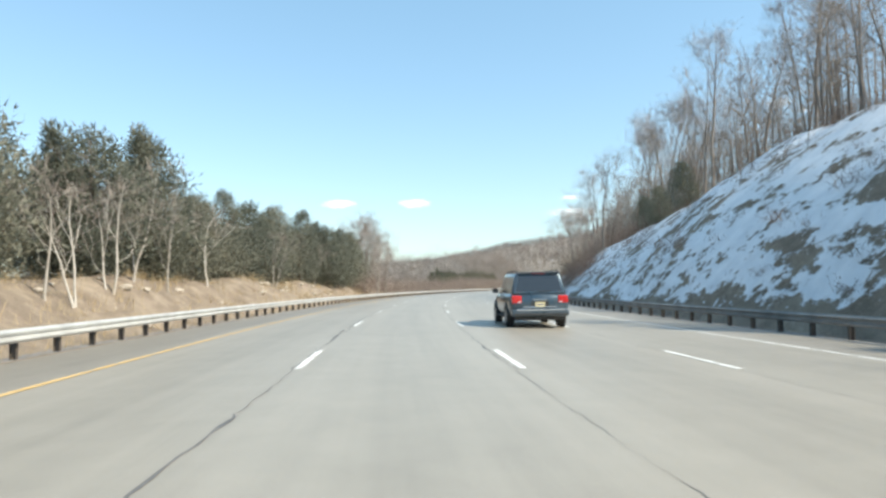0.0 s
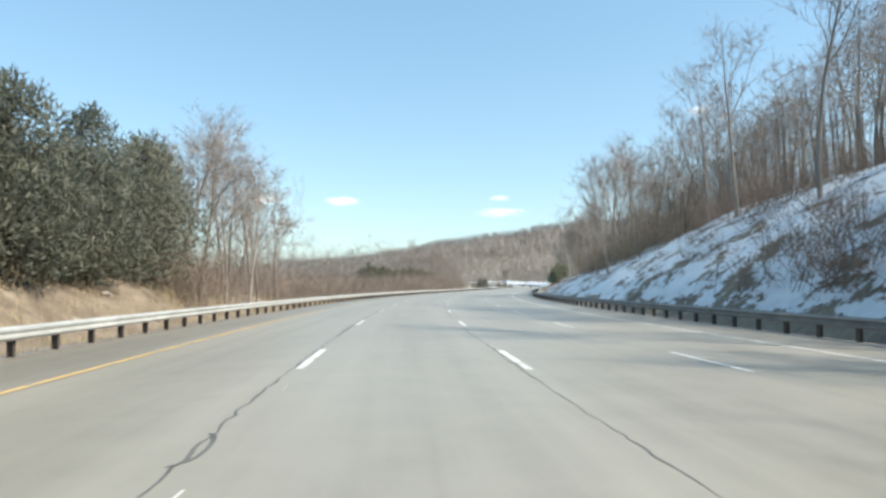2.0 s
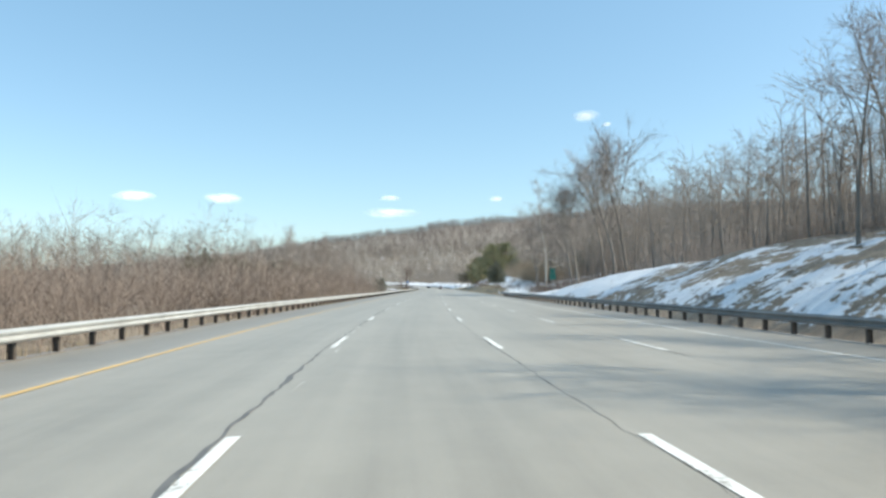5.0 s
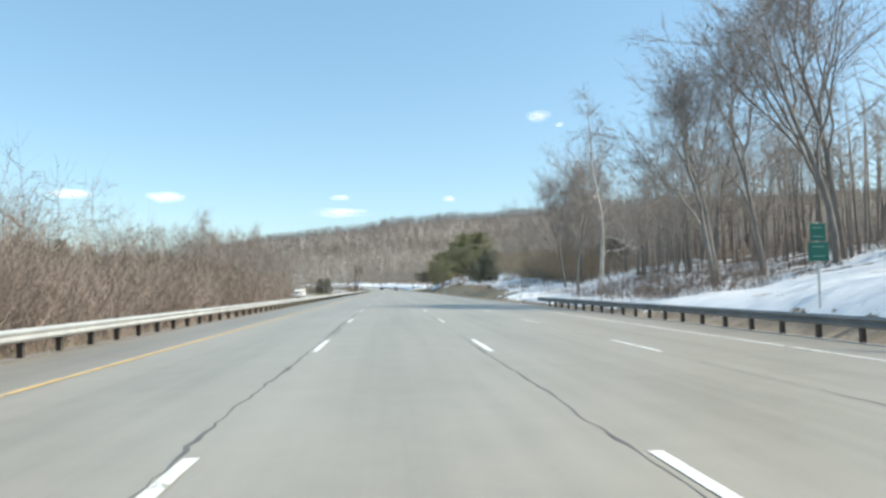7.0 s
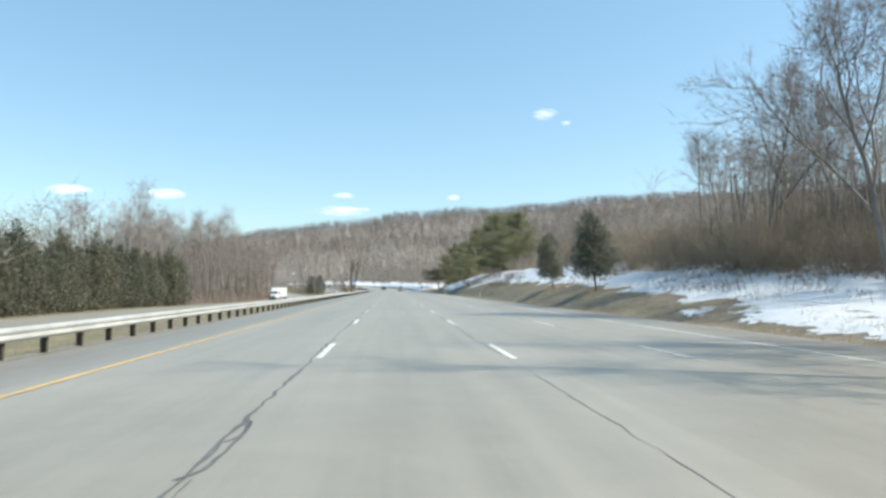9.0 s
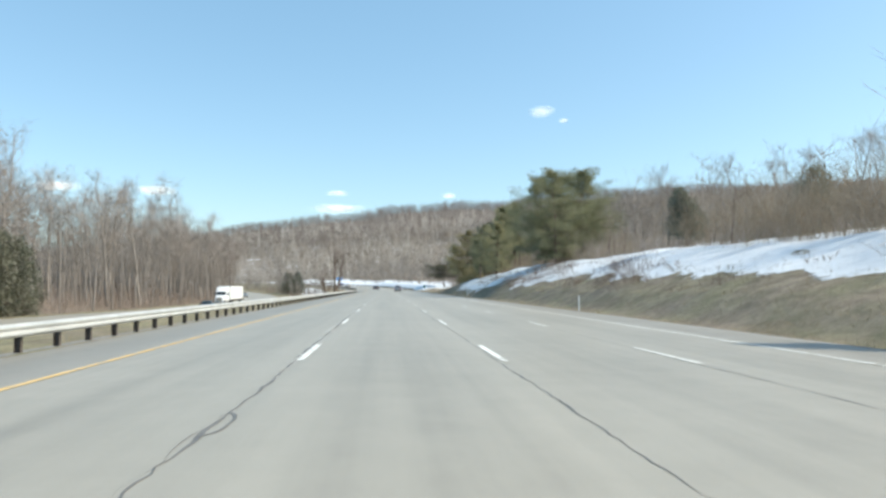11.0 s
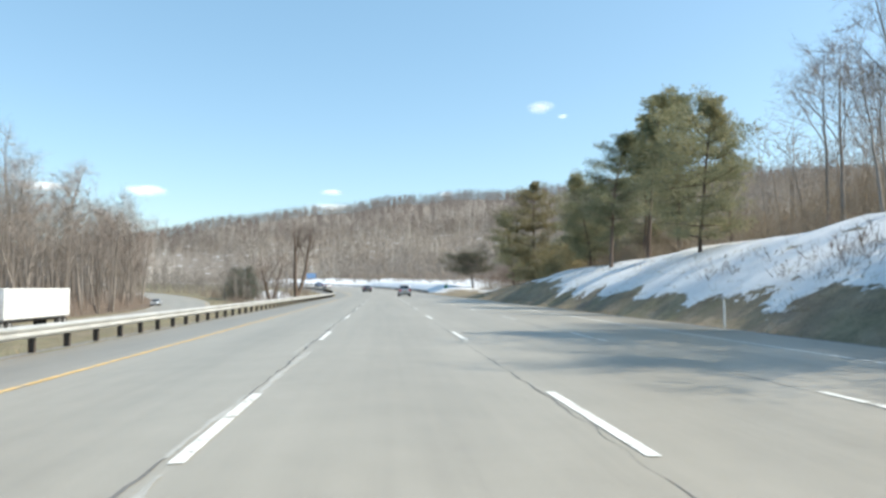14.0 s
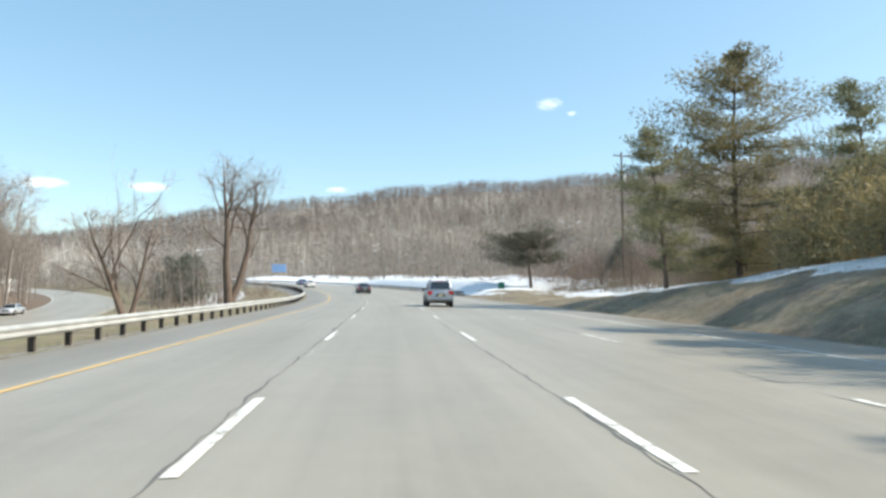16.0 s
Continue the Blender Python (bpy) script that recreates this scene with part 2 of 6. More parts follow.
def sheet(name, ss, us, zfun, mat, attrs=None, kind="structure", label="", category="", skirt=0.0):
    """A strip beside or on the road, from a grid of s and u."""
    S, U = np.meshgrid(ss, us, indexing="ij")
    X, Y = spot(S, U)
    Z = zfun(S, U)
    v = np.stack([X, Y, Z], -1).reshape(-1, 3)
    i = np.arange(len(ss) * len(us)).reshape(len(ss), len(us))
    f = np.stack([i[:-1, :-1], i[:-1, 1:], i[1:, 1:], i[1:, :-1]], -1).reshape(-1, 4)
    at = {k: (fn(S, U) if callable(fn) else fn).ravel() for k, fn in (attrs or {}).items()}
    return tagged(new(name, mesh_of(name, v, f, mat, True, at, tris=True)), label, category, kind=kind)


def part(name, bm, mat, parent, label=""):
    """One mesh object under a thing or a part, from a bmesh or a mesh."""
    if isinstance(bm, bmesh.types.BMesh):
        me = bpy.data.meshes.new(name)
        bm.to_mesh(me)
        bm.free()
    else:
        me = bm
    if mat is not None:
        me.materials.clear()
        me.materials.append(mat)
    ob = new(name, me)
    ob.parent = parent
    return tagged(ob, label)


def box(x0, x1, y0, y1, z0, z1, bevel=0.0, bm=None):
    bm = bm or bmesh.new()
    g = bmesh.ops.create_cube(bm, size=1, matrix=Matrix.Translation(((x0 + x1) / 2, (y0 + y1) / 2, (z0 + z1) / 2)) @ Matrix.Diagonal((x1 - x0, y1 - y0, z1 - z0, 1)))
    if bevel:
        es = {e for v in g["verts"] for e in v.link_edges}
        bmesh.ops.bevel(bm, geom=list(es), offset=bevel, segments=2, affect="EDGES", profile=0.5)
    return bm


class Stems:
    """Gathers many tapered limbs into one mesh."""

    def __init__(self):
        self.v, self.f, self.n = [], [], 0

    def limb(self, pts, radii, k):
        pts, radii = np.asarray(pts, float), np.asarray(radii, float)
        d = pts[-1] - pts[0]
        d /= np.linalg.norm(d) + 1e-9
        a = np.cross(d, (0.31, 0.95, 0.05) if abs(d[1]) < 0.9 else (1, 0, 0))
        a /= np.linalg.norm(a) + 1e-9
        b = np.cross(d, a)
        ang = np.arange(k) * 2 * np.pi / k
        ring = np.cos(ang)[:, None] * a + np.sin(ang)[:, None] * b
        n = len(pts)
        v = (pts[:, None, :] + radii[:, None, None] * ring[None]).reshape(-1, 3)
        i = np.arange(n * k).reshape(n, k) + self.n
        j = np.roll(i, -1, axis=1)
        f = np.concatenate([np.stack([i[:-1], j[:-1], j[1:]], -1).reshape(-1, 3), np.stack([i[:-1], j[1:], i[1:]], -1).reshape(-1, 3)])
        self.v.append(v)
        self.f.append(f)
        self.n += n * k

    def spikes(self, base, tip, r):
        """Many thin three-sided spikes at once."""
        base, tip = np.asarray(base, float).reshape(-1, 3), np.asarray(tip, float).reshape(-1, 3)
        if not len(base):
            return
        d = tip - base
        a = np.cross(d, (0.3, 0.5, 0.81))
        a /= np.linalg.norm(a, axis=1, keepdims=True) + 1e-9
        b = np.cross(d, a)
        b /= np.linalg.norm(b, axis=1, keepdims=True) + 1e-9
        r = np.broadcast_to(np.asarray(r, float).reshape(-1, 1), (len(base), 1))
        v = np.stack([base + r * a, base + r * (-0.5 * a + 0.87 * b), base + r * (-0.5 * a - 0.87 * b), tip], 1).reshape(-1, 3)
        i = (np.arange(len(base)) * 4)[:, None] + self.n
        f = np.concatenate([np.concatenate([i, i + 1, i + 3], 1), np.concatenate([i + 1, i + 2, i + 3], 1), np.concatenate([i + 2, i, i + 3], 1)])
        self.v.append(v)
        self.f.append(f)
        self.n += len(v)

    def twigs(self, base, tip, w):
        """Hair-thin twigs."""
        base, tip = np.asarray(base, float).reshape(-1, 3), np.asarray(tip, float).reshape(-1, 3)
        side = unit(np.cross(tip - base, np.stack([np.sin(base[:, 0] * 91), np.cos(base[:, 1] * 77), np.sin(base[:, 2] * 53 + 1)], 1))) * w
        self.leaves(base, tip - base, side)

    def leaves(self, at, along, side):
        """Slim pointed blades."""
        at, along, side = (np.asarray(q, float).reshape(-1, 3) for q in (at, along, side))
        v = np.stack([at - side, at + side, at + along], 1).reshape(-1, 3)
        i = (np.arange(len(at)) * 3)[:, None] + self.n
        f = np.concatenate([i, i + 1, i + 2], 1)
        self.v.append(v)
        self.f.append(f)
        self.n += len(v)

    def mesh(self, name, mat, smooth=False):
        return mesh_of(name, np.concatenate(self.v), np.concatenate(self.f), mat, smooth, tris=True)


def unit(v):
    return v / (np.linalg.norm(v, axis=-1, keepdims=True) + 1e-9)


# ---- lie of the land ----
RAIL_L, RAIL_R = -8.3, 12.6
EDGE_L, EDGE_R = -8.0, 12.2


def lump(s, u, size, seed):
    """Smooth rolling unevenness."""
    s, u = np.asarray(s, float) / size, np.asarray(u, float) / size
    return (np.sin(s * 1.9 + seed) * np.cos(u * 2.3 + 1.7 * seed) + np.sin(s * 3.7 + u * 2.9 + 2.1 * seed) * 0.6 + np.sin(-s * 2.7 + u * 5.1 + seed * 0.7) * 0.4) / 2


def opp_u(s):
    """Where the middle of the opposite carriageway runs."""
    return np.interp(s, [150, 470, 530, 566, 617, 700, 860], [-35, -35, -36, -38, -42.5, -51, -67])


def right_crest(s):
    """Height of the bank on the right and how far out its top lies."""
    h = np.interp(s, [-160, 45, 57, 65, 80, 110, 128, 142, 155, 165, 180, 200, 215, 227, 240, 250, 262, 285, 302, 322, 345, 380, 430, 465, 480, 500, 515, 525, 535, 545, 555, 565, 600, 700, 980],
                  [11.4, 11.4, 10.2, 9.5, 8.6, 7.8, 7.0, 6.2, 5.5, 5.2, 4.8, 3.9, 3.2, 2.8, 2.2, 1.5, 0.9, 0.5, 0.9, 1.8, 2.9, 4.55, 5.05, 4.9, 4.4, 3.65, 3.45, 3.0, 2.4, 1.6, 0.9, 0.6, 0.8, 0.8, 0.8])
    d = np.interp(s, [-160, 150, 190, 225, 255, 300, 380, 440, 465, 500, 530, 560, 620, 980], [26, 26, 24, 20.5, 21, 24, 27, 26, 24.2, 23.2, 23.2, 24.5, 24, 24])
    return h, d


def land_z(s, u):
    s, u = np.asarray(s, float), np.asarray(u, float)
    base = road_z(s, np.clip(u, EDGE_L, EDGE_R)) - 0.03
    # right
    h, d = right_crest(s)
    toe = 14.2
    k = np.clip((u - toe) / (d - toe), 0, 1)
    zr = h * (1.34 * k - 0.34 * k * k) + (np.clip(u - d, 0, 45) + 0.25 * np.clip(u - d - 45, 0, 400)) * np.interp(s, [0, 150, 190, 225, 255, 300, 335, 400, 600], [0.30, 0.26, 0.22, 0.07, 0.22, 0.24, 0.16, 0.12, 0.08]) - 0.25 * ramp(12.6, 14.0, u) * (1 - ramp(15, 17, u))
    zr = zr + lump(s, u, 5, 1.0) * 0.22 * ramp(14.5, 20, u) + lump(s, u, 17, 2.0) * 0.5 * ramp(18, 30, u)
    # left
    hl = np.interp(s, [-160, 0, 60, 95, 130, 300, 980], [2.0, 2.0, 2.2, 1.8, 0.0, -0.5, -0.6])
    far = np.interp(s, [-160, 100, 200, 290, 400, 470, 980], [2.6, 2.2, -0.5, -1.5, -1.6, -2.3, -2.4])
    zl = -0.35 * ramp(8.6, 10.5, -u) + (hl + 0.35) * ramp(9.8, 14.5, -u) + (far - hl) * ramp(16, 24, -u)
    zl = zl + np.clip(-u + opp_u(s) - 11, 0, 60) * np.interp(s, [380, 450, 620, 700], [0.03, 0.13, 0.13, 0.03]) + np.clip(-u - 108, 0, 400) * 0.03 + lump(s, u, 6, 3.0) * np.interp(s, [100, 170], [0.42, 0.15]) * ramp(9.5, 13, -u) * (1 - ramp(18, 21, -u) * (1 - ramp(8, 12, -u + opp_u(s))) * ramp(240, 270, s))
    zr = zr + 1.5 * ramp(580, 610, s) * (1 - ramp(655, 690, s)) * ramp(14.0, 19.0, u) * (1 - ramp(20, 26, u))
    return base + np.where(u > 0, zr, zl)


def snow_at(s, u):
    s, u = np.asarray(s, float), np.asarray(u, float)
    h, d = right_crest(s)
    r1 = np.interp(s, [-160, 0, 130, 165, 205], [0.60, 0.60, 0.60, 0.56, 0.5]) * ramp(13.6, 15.6, u) * (1 - 0.75 * ramp(d - 1, d + 5, u))
    flat = ramp(185, 225, s) * (1 - ramp(300, 330, s)) * (0.78 * ramp(14.0, 16.5, u) * (1 - 0.24 * ramp(21, 28, u) - 0.5 * ramp(36, 44, u)))
    low = np.interp(s, [300, 322, 348, 396, 409, 418, 426, 433, 441, 450, 456, 494, 506, 530], [16.4, 17.0, 18.6, 17.8, 18.8, 17.4, 16.0, 15.4, 18.0, 16.4, 14.6, 14.8, 17.4, 18.5]) + 0.5 * np.sin(s * 0.9) + 0.35 * np.sin(s * 2.3 + 1)
    bank = ramp(288, 308, s) * (1 - ramp(560, 600, s)) * ramp(low, low + 2.4, u) * (0.78 - 0.7 * ramp(d + 6, d + 20, u))
    end = ramp(570, 600, s) * ramp(14, 16, u) * 0.95 * (1 - 0.95 * ramp(36, 52, u))
    return np.where(u > 0, np.maximum(np.maximum(r1 * (s < 215), flat), np.maximum(bank, end)), np.maximum(np.maximum(0.12 * ramp(50, 60, -u), 0.17 * (1 - ramp(88, 100, s)) * ramp(10.5, 11.5, -u) * (1 - ramp(15, 17, -u))), 0.75 * ramp(570, 600, s) * (1 - ramp(660, 690, s)) * ramp(15, 18, -u) * (1 - ramp(24, 27, -u))))


def grass_at(s, u):
    return np.where(np.asarray(u) < 0, ramp(255, 300, s) * 0.6, ramp(250, 320, s) * 0.47)


def wood_at(s, u):
    u = np.asarray(u, float)
    h, d = right_crest(s)
    return np.where(u > 0, 0.9 * ramp(d - 2, d + 6, u), 0.8 * ramp(24, 30, -u) * (1 - ramp(180, 240, s)) + 0.8 * ramp(42, 48, -u) * ramp(180, 240, s))


def gravel_at(s, u):
    u = np.asarray(u, float)
    return np.maximum(ramp(11.5, 12.2, u) * (1 - ramp(13.6, 14.6, u)), ramp(7.8, 8.2, -u) * (1 - ramp(9.6, 11.0, -u))) * 0.8


ss = np.concatenate([np.arange(-150, 640, 1.6), np.arange(640, 975, 5)])
us = np.concatenate([[-360, -300, -240, -190, -150, -120, -95, -80, -70, -62], np.arange(-56, -24, 2.5), np.arange(-24, -8, 0.9), [-7.9, -6, 0, 6, 11.6],
                     np.arange(12.2, 34, 0.7), np.arange(35, 62, 3), [68, 80, 95, 120, 150, 190, 240, 300, 360]])
sheet("ground", ss, us, lambda S, U: land_z(S, U) - 0.35 * (ramp(6.5, 7.6, U + 14.4) * (1 - ramp(10.2, 11.6, U))), GROUND,
      {"snow": snow_at, "grass": grass_at, "wood": wood_at, "gravel": gravel_at}, label="roadside ground with straw grass, leaf litter and snow", category="ground")

# carriageway
ru = np.array([EDGE_L, -6.5, -5.15, -3.3, -1.49, -1.0, 0.34, 2.17, 4.0, 5.83, 7.7, 9.49, 11.0, EDGE_R])
road = sheet("road", np.arange(-150, 900, 3.0), ru, road_z, ASPHALT, {"across": lambda S, U: U, "along": lambda S, U: S},
             label="worn pale grey four-lane highway pavement", category="road")


def stripe(name, s0, s1, u0, width, mat, lift, parent, label="", wig=None, step=1.5):
    """A painted or tarred strip on the road."""
    n = max(2, int((s1 - s0) / step) + 1)
    s = np.linspace(s0, s1, n)
    mid = np.full(n, u0) if wig is None else u0 + wig(s)[0]
    half = np.full(n, width / 2) if wig is None else wig(s)[1]
    U = np.stack([mid - half, mid + half], 1)
    S = np.stack([s, s], 1)
    X, Y = spot(S, U)
    Z = road_z(S, U) + lift
    v = np.stack([X, Y, Z], -1).reshape(-1, 3)
    f = [(2 * k, 2 * k + 1, 2 * k + 3, 2 * k + 2) for k in range(n - 1)]
    ob = new(name, mesh_of(name, v, f, mat))
    ob.parent = parent
    return tagged(ob, label)


DASH0 = -1.28     # where one dash begins
CYCLE = 12.19
LINE_U = (-1.49, 2.17, 5.83)
for u0 in LINE_U:
    for k in range(-3, 58):
        s0 = DASH0 + k * CYCLE
        stripe("lane_dash", s0, s0 + 3.4, u0, 0.13, WHITE_LINE, 0.008, road)
stripe("edge_line", -150, 860, -5.22, 0.15, YELLOW_LINE, 0.008, road, "faded yellow edge line")
stripe("edge_line", -150, 860, 9.49, 0.14, WHITE_LINE, 0.008, road, "worn white edge line")


# ---- distant hill ----
END_S = SPEED * 16
ex, ey = (float(q) for q in spot(END_S, 0))
eh = float(heading(END_S))


def hill_z(X, Y):
    """X to the right and Y ahead of the end of the drive."""
    H = np.interp(X, [-900, -520, -330, -267, -200, -160, -110, -45, 10, 60, 120, 180, 235, 420, 900], [10, 28, 44, 49, 58, 66, 75, 85, 92, 97, 102, 105, 108, 112, 100])
    foot = np.interp(X, [-600, -200, 60, 160, 300, 600], [330, 260, 215, 120, 0, -200])
    top = np.interp(X, [-600, -100, 100, 300, 600], [640, 650, 700, 640, 560])
    k = np.clip((Y - foot) / (top - foot), 0, 1)
    return H * (0.55 * k + 0.45 * ramp(0, 1, k)) * (1 + 0.02 * np.sin(X / 37) + 0.015 * np.sin(X / 13 + 1)) - 0.02 * H * np.clip((Y - top) / 100, 0, 20) - 4.0


gx = np.concatenate([np.arange(-4000, -1000, 400), np.arange(-1000, 1000, 20), np.arange(1000, 4001, 400)])
gy = np.concatenate([np.arange(-3000, -300, 300), np.arange(-300, 1000, 20), np.arange(1000, 4400, 400)])
GX, GY = np.meshgrid(gx, gy, indexing="ij")


def from_end(X, Y):
    return ex + np.cos(eh) * X + np.sin(eh) * Y, ey - np.sin(eh) * X + np.cos(eh) * Y


WX, WY = from_end(GX, GY)
ii = np.arange(GX.size).reshape(GX.shape)
tagged(new("hill", mesh_of("hill", np.stack([WX, WY, hill_z(GX, GY)], -1).reshape(-1, 3),
       np.stack([ii[:-1, :-1], ii[1:, :-1], ii[1:, 1:], ii[:-1, 1:]], -1).reshape(-1, 4), HILL, True,
       {"snow": (0.30 * (1 - ramp(38, 66, hill_z(GX, GY))) * ramp(3, 12, hill_z(GX, GY))).ravel()}, tris=True)),
       "long wooded ridge with patches of old snow", "hill", kind="structure")

# ---- cracks sealed with tar along the joints ----
def wiggle(seed, amp=0.05, w0=0.004, w1=0.014, least=0.02):
    """A jagged crack: sideways wander and half width along s."""
    r = np.random.RandomState(seed)
    grid = np.arange(-160, 1000, 0.5)
    a, b, c = r.normal(0, 1, len(grid) * 2), r.normal(0, 1, len(grid) // 6 + 2), r.normal(0, 1, len(grid) // 14 + 2)
    wid = np.clip(r.normal(0.35, 0.6, len(grid) + 2), 0, 1.5)
    gap = np.clip(r.normal(0.6, 0.6, len(grid) // 7 + 2), least, 1)

    def f(s):
        q = (s + 160) / 0.5
        m = amp * (0.5 * np.interp(q * 2, np.arange(len(a)), a) + 0.6 * np.interp(q / 6, np.arange(len(b)), b) + 0.4 * np.interp(q / 14, np.arange(len(c)), c))
        w = (w0 + (w1 - w0) * np.interp(q, np.arange(len(wid)), wid)) * np.interp(q / 7, np.arange(len(gap)), gap)
        return m, w
    return f


def bulge(seed, s0, s1, off):
    """One strand of a crack that leaves the joint and comes back to it."""
    jag = wiggle(seed, 0.03, 0.009, 0.022, 0.4)

    def f(s):
        m, w = jag(s)
        k = np.clip((s - s0) / (s1 - s0), 0, 1)
        return m + off * np.sin(math.pi * k) ** 0.45, w + 0.006
    return f


for k, u0 in enumerate((-1.60, 2.03, 5.72)):
    stripe("sealed_crack", -30, 620, u0, 0, TAR, 0.004, road, "dark wandering tar-filled joint crack", wiggle(k, (0.042, 0.04, 0.036)[k], (0.013, 0.006, 0.003)[k], (0.042, 0.024, 0.015)[k], (0.45, 0.15, 0.02)[k]), step=0.2)
loop_rng = np.random.RandomState(23)
for k, s0 in enumerate([20.0, 22.4, 51, 66, 86, 97.5, 113.5, 117, 131, 158, 180, 204, 236.6, 241.5, 258, 283.2, 284.3, 303, 327, 346]):
    s1 = s0 + loop_rng.uniform(0.9, 2.4)
    stripe("loop_crack", s0, s1, -1.60, 0, TAR, 0.005, road, "crack strand looping away from the joint", bulge(260 + k, s0, s1, loop_rng.uniform(0.09, 0.17)), step=0.12)
crack_rng = np.random.RandomState(11)
for k in range(64):
    u0 = (-1.60, -1.60, 2.03, 5.72)[k % 4] + crack_rng.uniform(-0.12, 0.2)
    s0 = crack_rng.uniform(0, 560)
    stripe("side_crack", s0, s0 + crack_rng.uniform(2, 6), u0, 0, TAR, 0.005, road, "", wiggle(40 + k, 0.09, 0.005, 0.016), step=0.3)
for k in range(52):
    # faint old paint and scars beside the lane lines
    u0 = (-1.49, -1.49, 2.17)[k % 3] + crack_rng.uniform(-0.1, 0.16)
    s0 = crack_rng.uniform(0, 560)
    stripe("paint_scar", s0, s0 + crack_rng.uniform(0.5, 1.6), u0, 0, FLAKED, 0.006, road, "flaked remains of an old lane line", wiggle(90 + k, 0.05, 0.008, 0.05), step=0.12)


# ---- guard rails ----
BEAM = [(0.0, 0.0), (0.015, 0.03), (0.075, 0.055), (0.075, 0.095), (0.01, 0.135), (0.01, 0.175), (0.075, 0.215), (0.075, 0.255), (0.015, 0.28), (0.0, 0.31)]


def beam_mesh(s0, s1, u0, side, top, steel):
    prof = [(a, b) for a, b in BEAM] + [(a - 0.012, b) for a, b in reversed(BEAM)]
    n = 5
    v, f = [], []
    for i in range(n):
        s = s0 + (s1 - s0) * i / (n - 1)
        for a, b in prof:
            u = u0 + side * a
            x, y = spot(s, u)
            v.append((float(x), float(y), float(rail_z(s, u0)) + top - 0.31 + b))
    m = len(prof)
    for i in range(n - 1):
        for j in range(m):
            k = (j + 1) % m
            f.append((i * m + j, i * m + k, (i + 1) * m + k, (i + 1) * m + j))
    f += [tuple(range(m)), tuple(range((n - 1) * m, n * m))]
    return mesh_of("beam", v, f, steel)


def rail_z(s, u0):
    return land_z(s, u0) - 0.05


def post_mesh():
    bm = box(-0.05, 0.05, -0.075, -0.06, -0.5, 0.70)
    box(-0.05, 0.05, 0.06, 0.075, -0.5, 0.70, bm=bm)
    box(-0.006, 0.006, -0.06, 0.06, -0.5, 0.70, bm=bm)
    me = bpy.data.meshes.new("post")
    bm.to_mesh(me)
    bm.free()
    me.materials.append(RUST)
    return me


POST = post_mesh()
BLOCK = bpy.data.meshes.new("block")
_b = box(-0.07, 0.07, -0.05, 0.05, 0.40, 0.68, 0.006)
_b.to_mesh(BLOCK)
_b.free()
BLOCK.materials.append(RUST)


def guard_rail(s0, s1, u0, side, label, near, steel=None):
    """Posts, spacers and a corrugated beam; the posts of the stretch `near` stand alone, the rest are joined."""
    x, y = spot(s0, u0)
    rail = tagged(new("guard_rail"), label, "guard rail")
    rail.matrix_world = pose(0, 0, 0)
    s = s0
    while s < s1 - 0.1:
        e = min(s + 7.62, s1)
        ob = new("beam", beam_mesh(s, e, u0, side, 0.74, steel or ZINC))
        ob.parent = rail
        s = e
    far = []
    for k in range(int((s1 - s0) / 1.905)):
        s = s0 + 0.4 + k * 1.905
        u = u0 - side * 0.17
        x, y = spot(s, u)
        m = pose(float(x), float(y), float(rail_z(s, u0)), 0, 0, -math.degrees(float(heading(s))) + 90)
        if near[0] <= s <= near[1]:
            p = new("post", POST)
            p.parent, p.matrix_basis = rail, m
            if near[2]:
                q = new("block", BLOCK)
                x, y = spot(s, u0 - side * 0.05)
                q.parent, q.matrix_basis = rail, pose(float(x), float(y), float(rail_z(s, u0)), 0, 0, -math.degrees(float(heading(s))) + 90)
        else:
            far.append(m)
    if far:
        co = np.array([v.co for v in POST.vertices])
        fa = [tuple(p.vertices) for p in POST.polygons]
        v, f = [], []
        for k, m in enumerate(far):
            r = np.array(m)
            v += (co @ r[:3, :3].T + r[:3, 3]).tolist()
            f += [tuple(i + k * len(co) for i in q) for q in fa]
        ob = new("far_posts", mesh_of("far_posts", v, f, RUST))
        ob.parent = rail
        tagged(ob, kind="stuff")
    return rail


guard_rail(-40, 720, RAIL_L, 1, "galvanised corrugated guard rail on dark posts along the median", (0, 560, False))
guard_rail(-60, 273.3, RAIL_R, -1, "dark corrugated guard rail below the snowy bank", (5, 274, False), ZINC_DARK)
guard_rail(585, 790, RAIL_R, -1, "distant dark guard rail round the outside of the bend", (585, 700, False), ZINC_DARK)

# ---- opposite carriageway ----
OPP_Z = 0.07


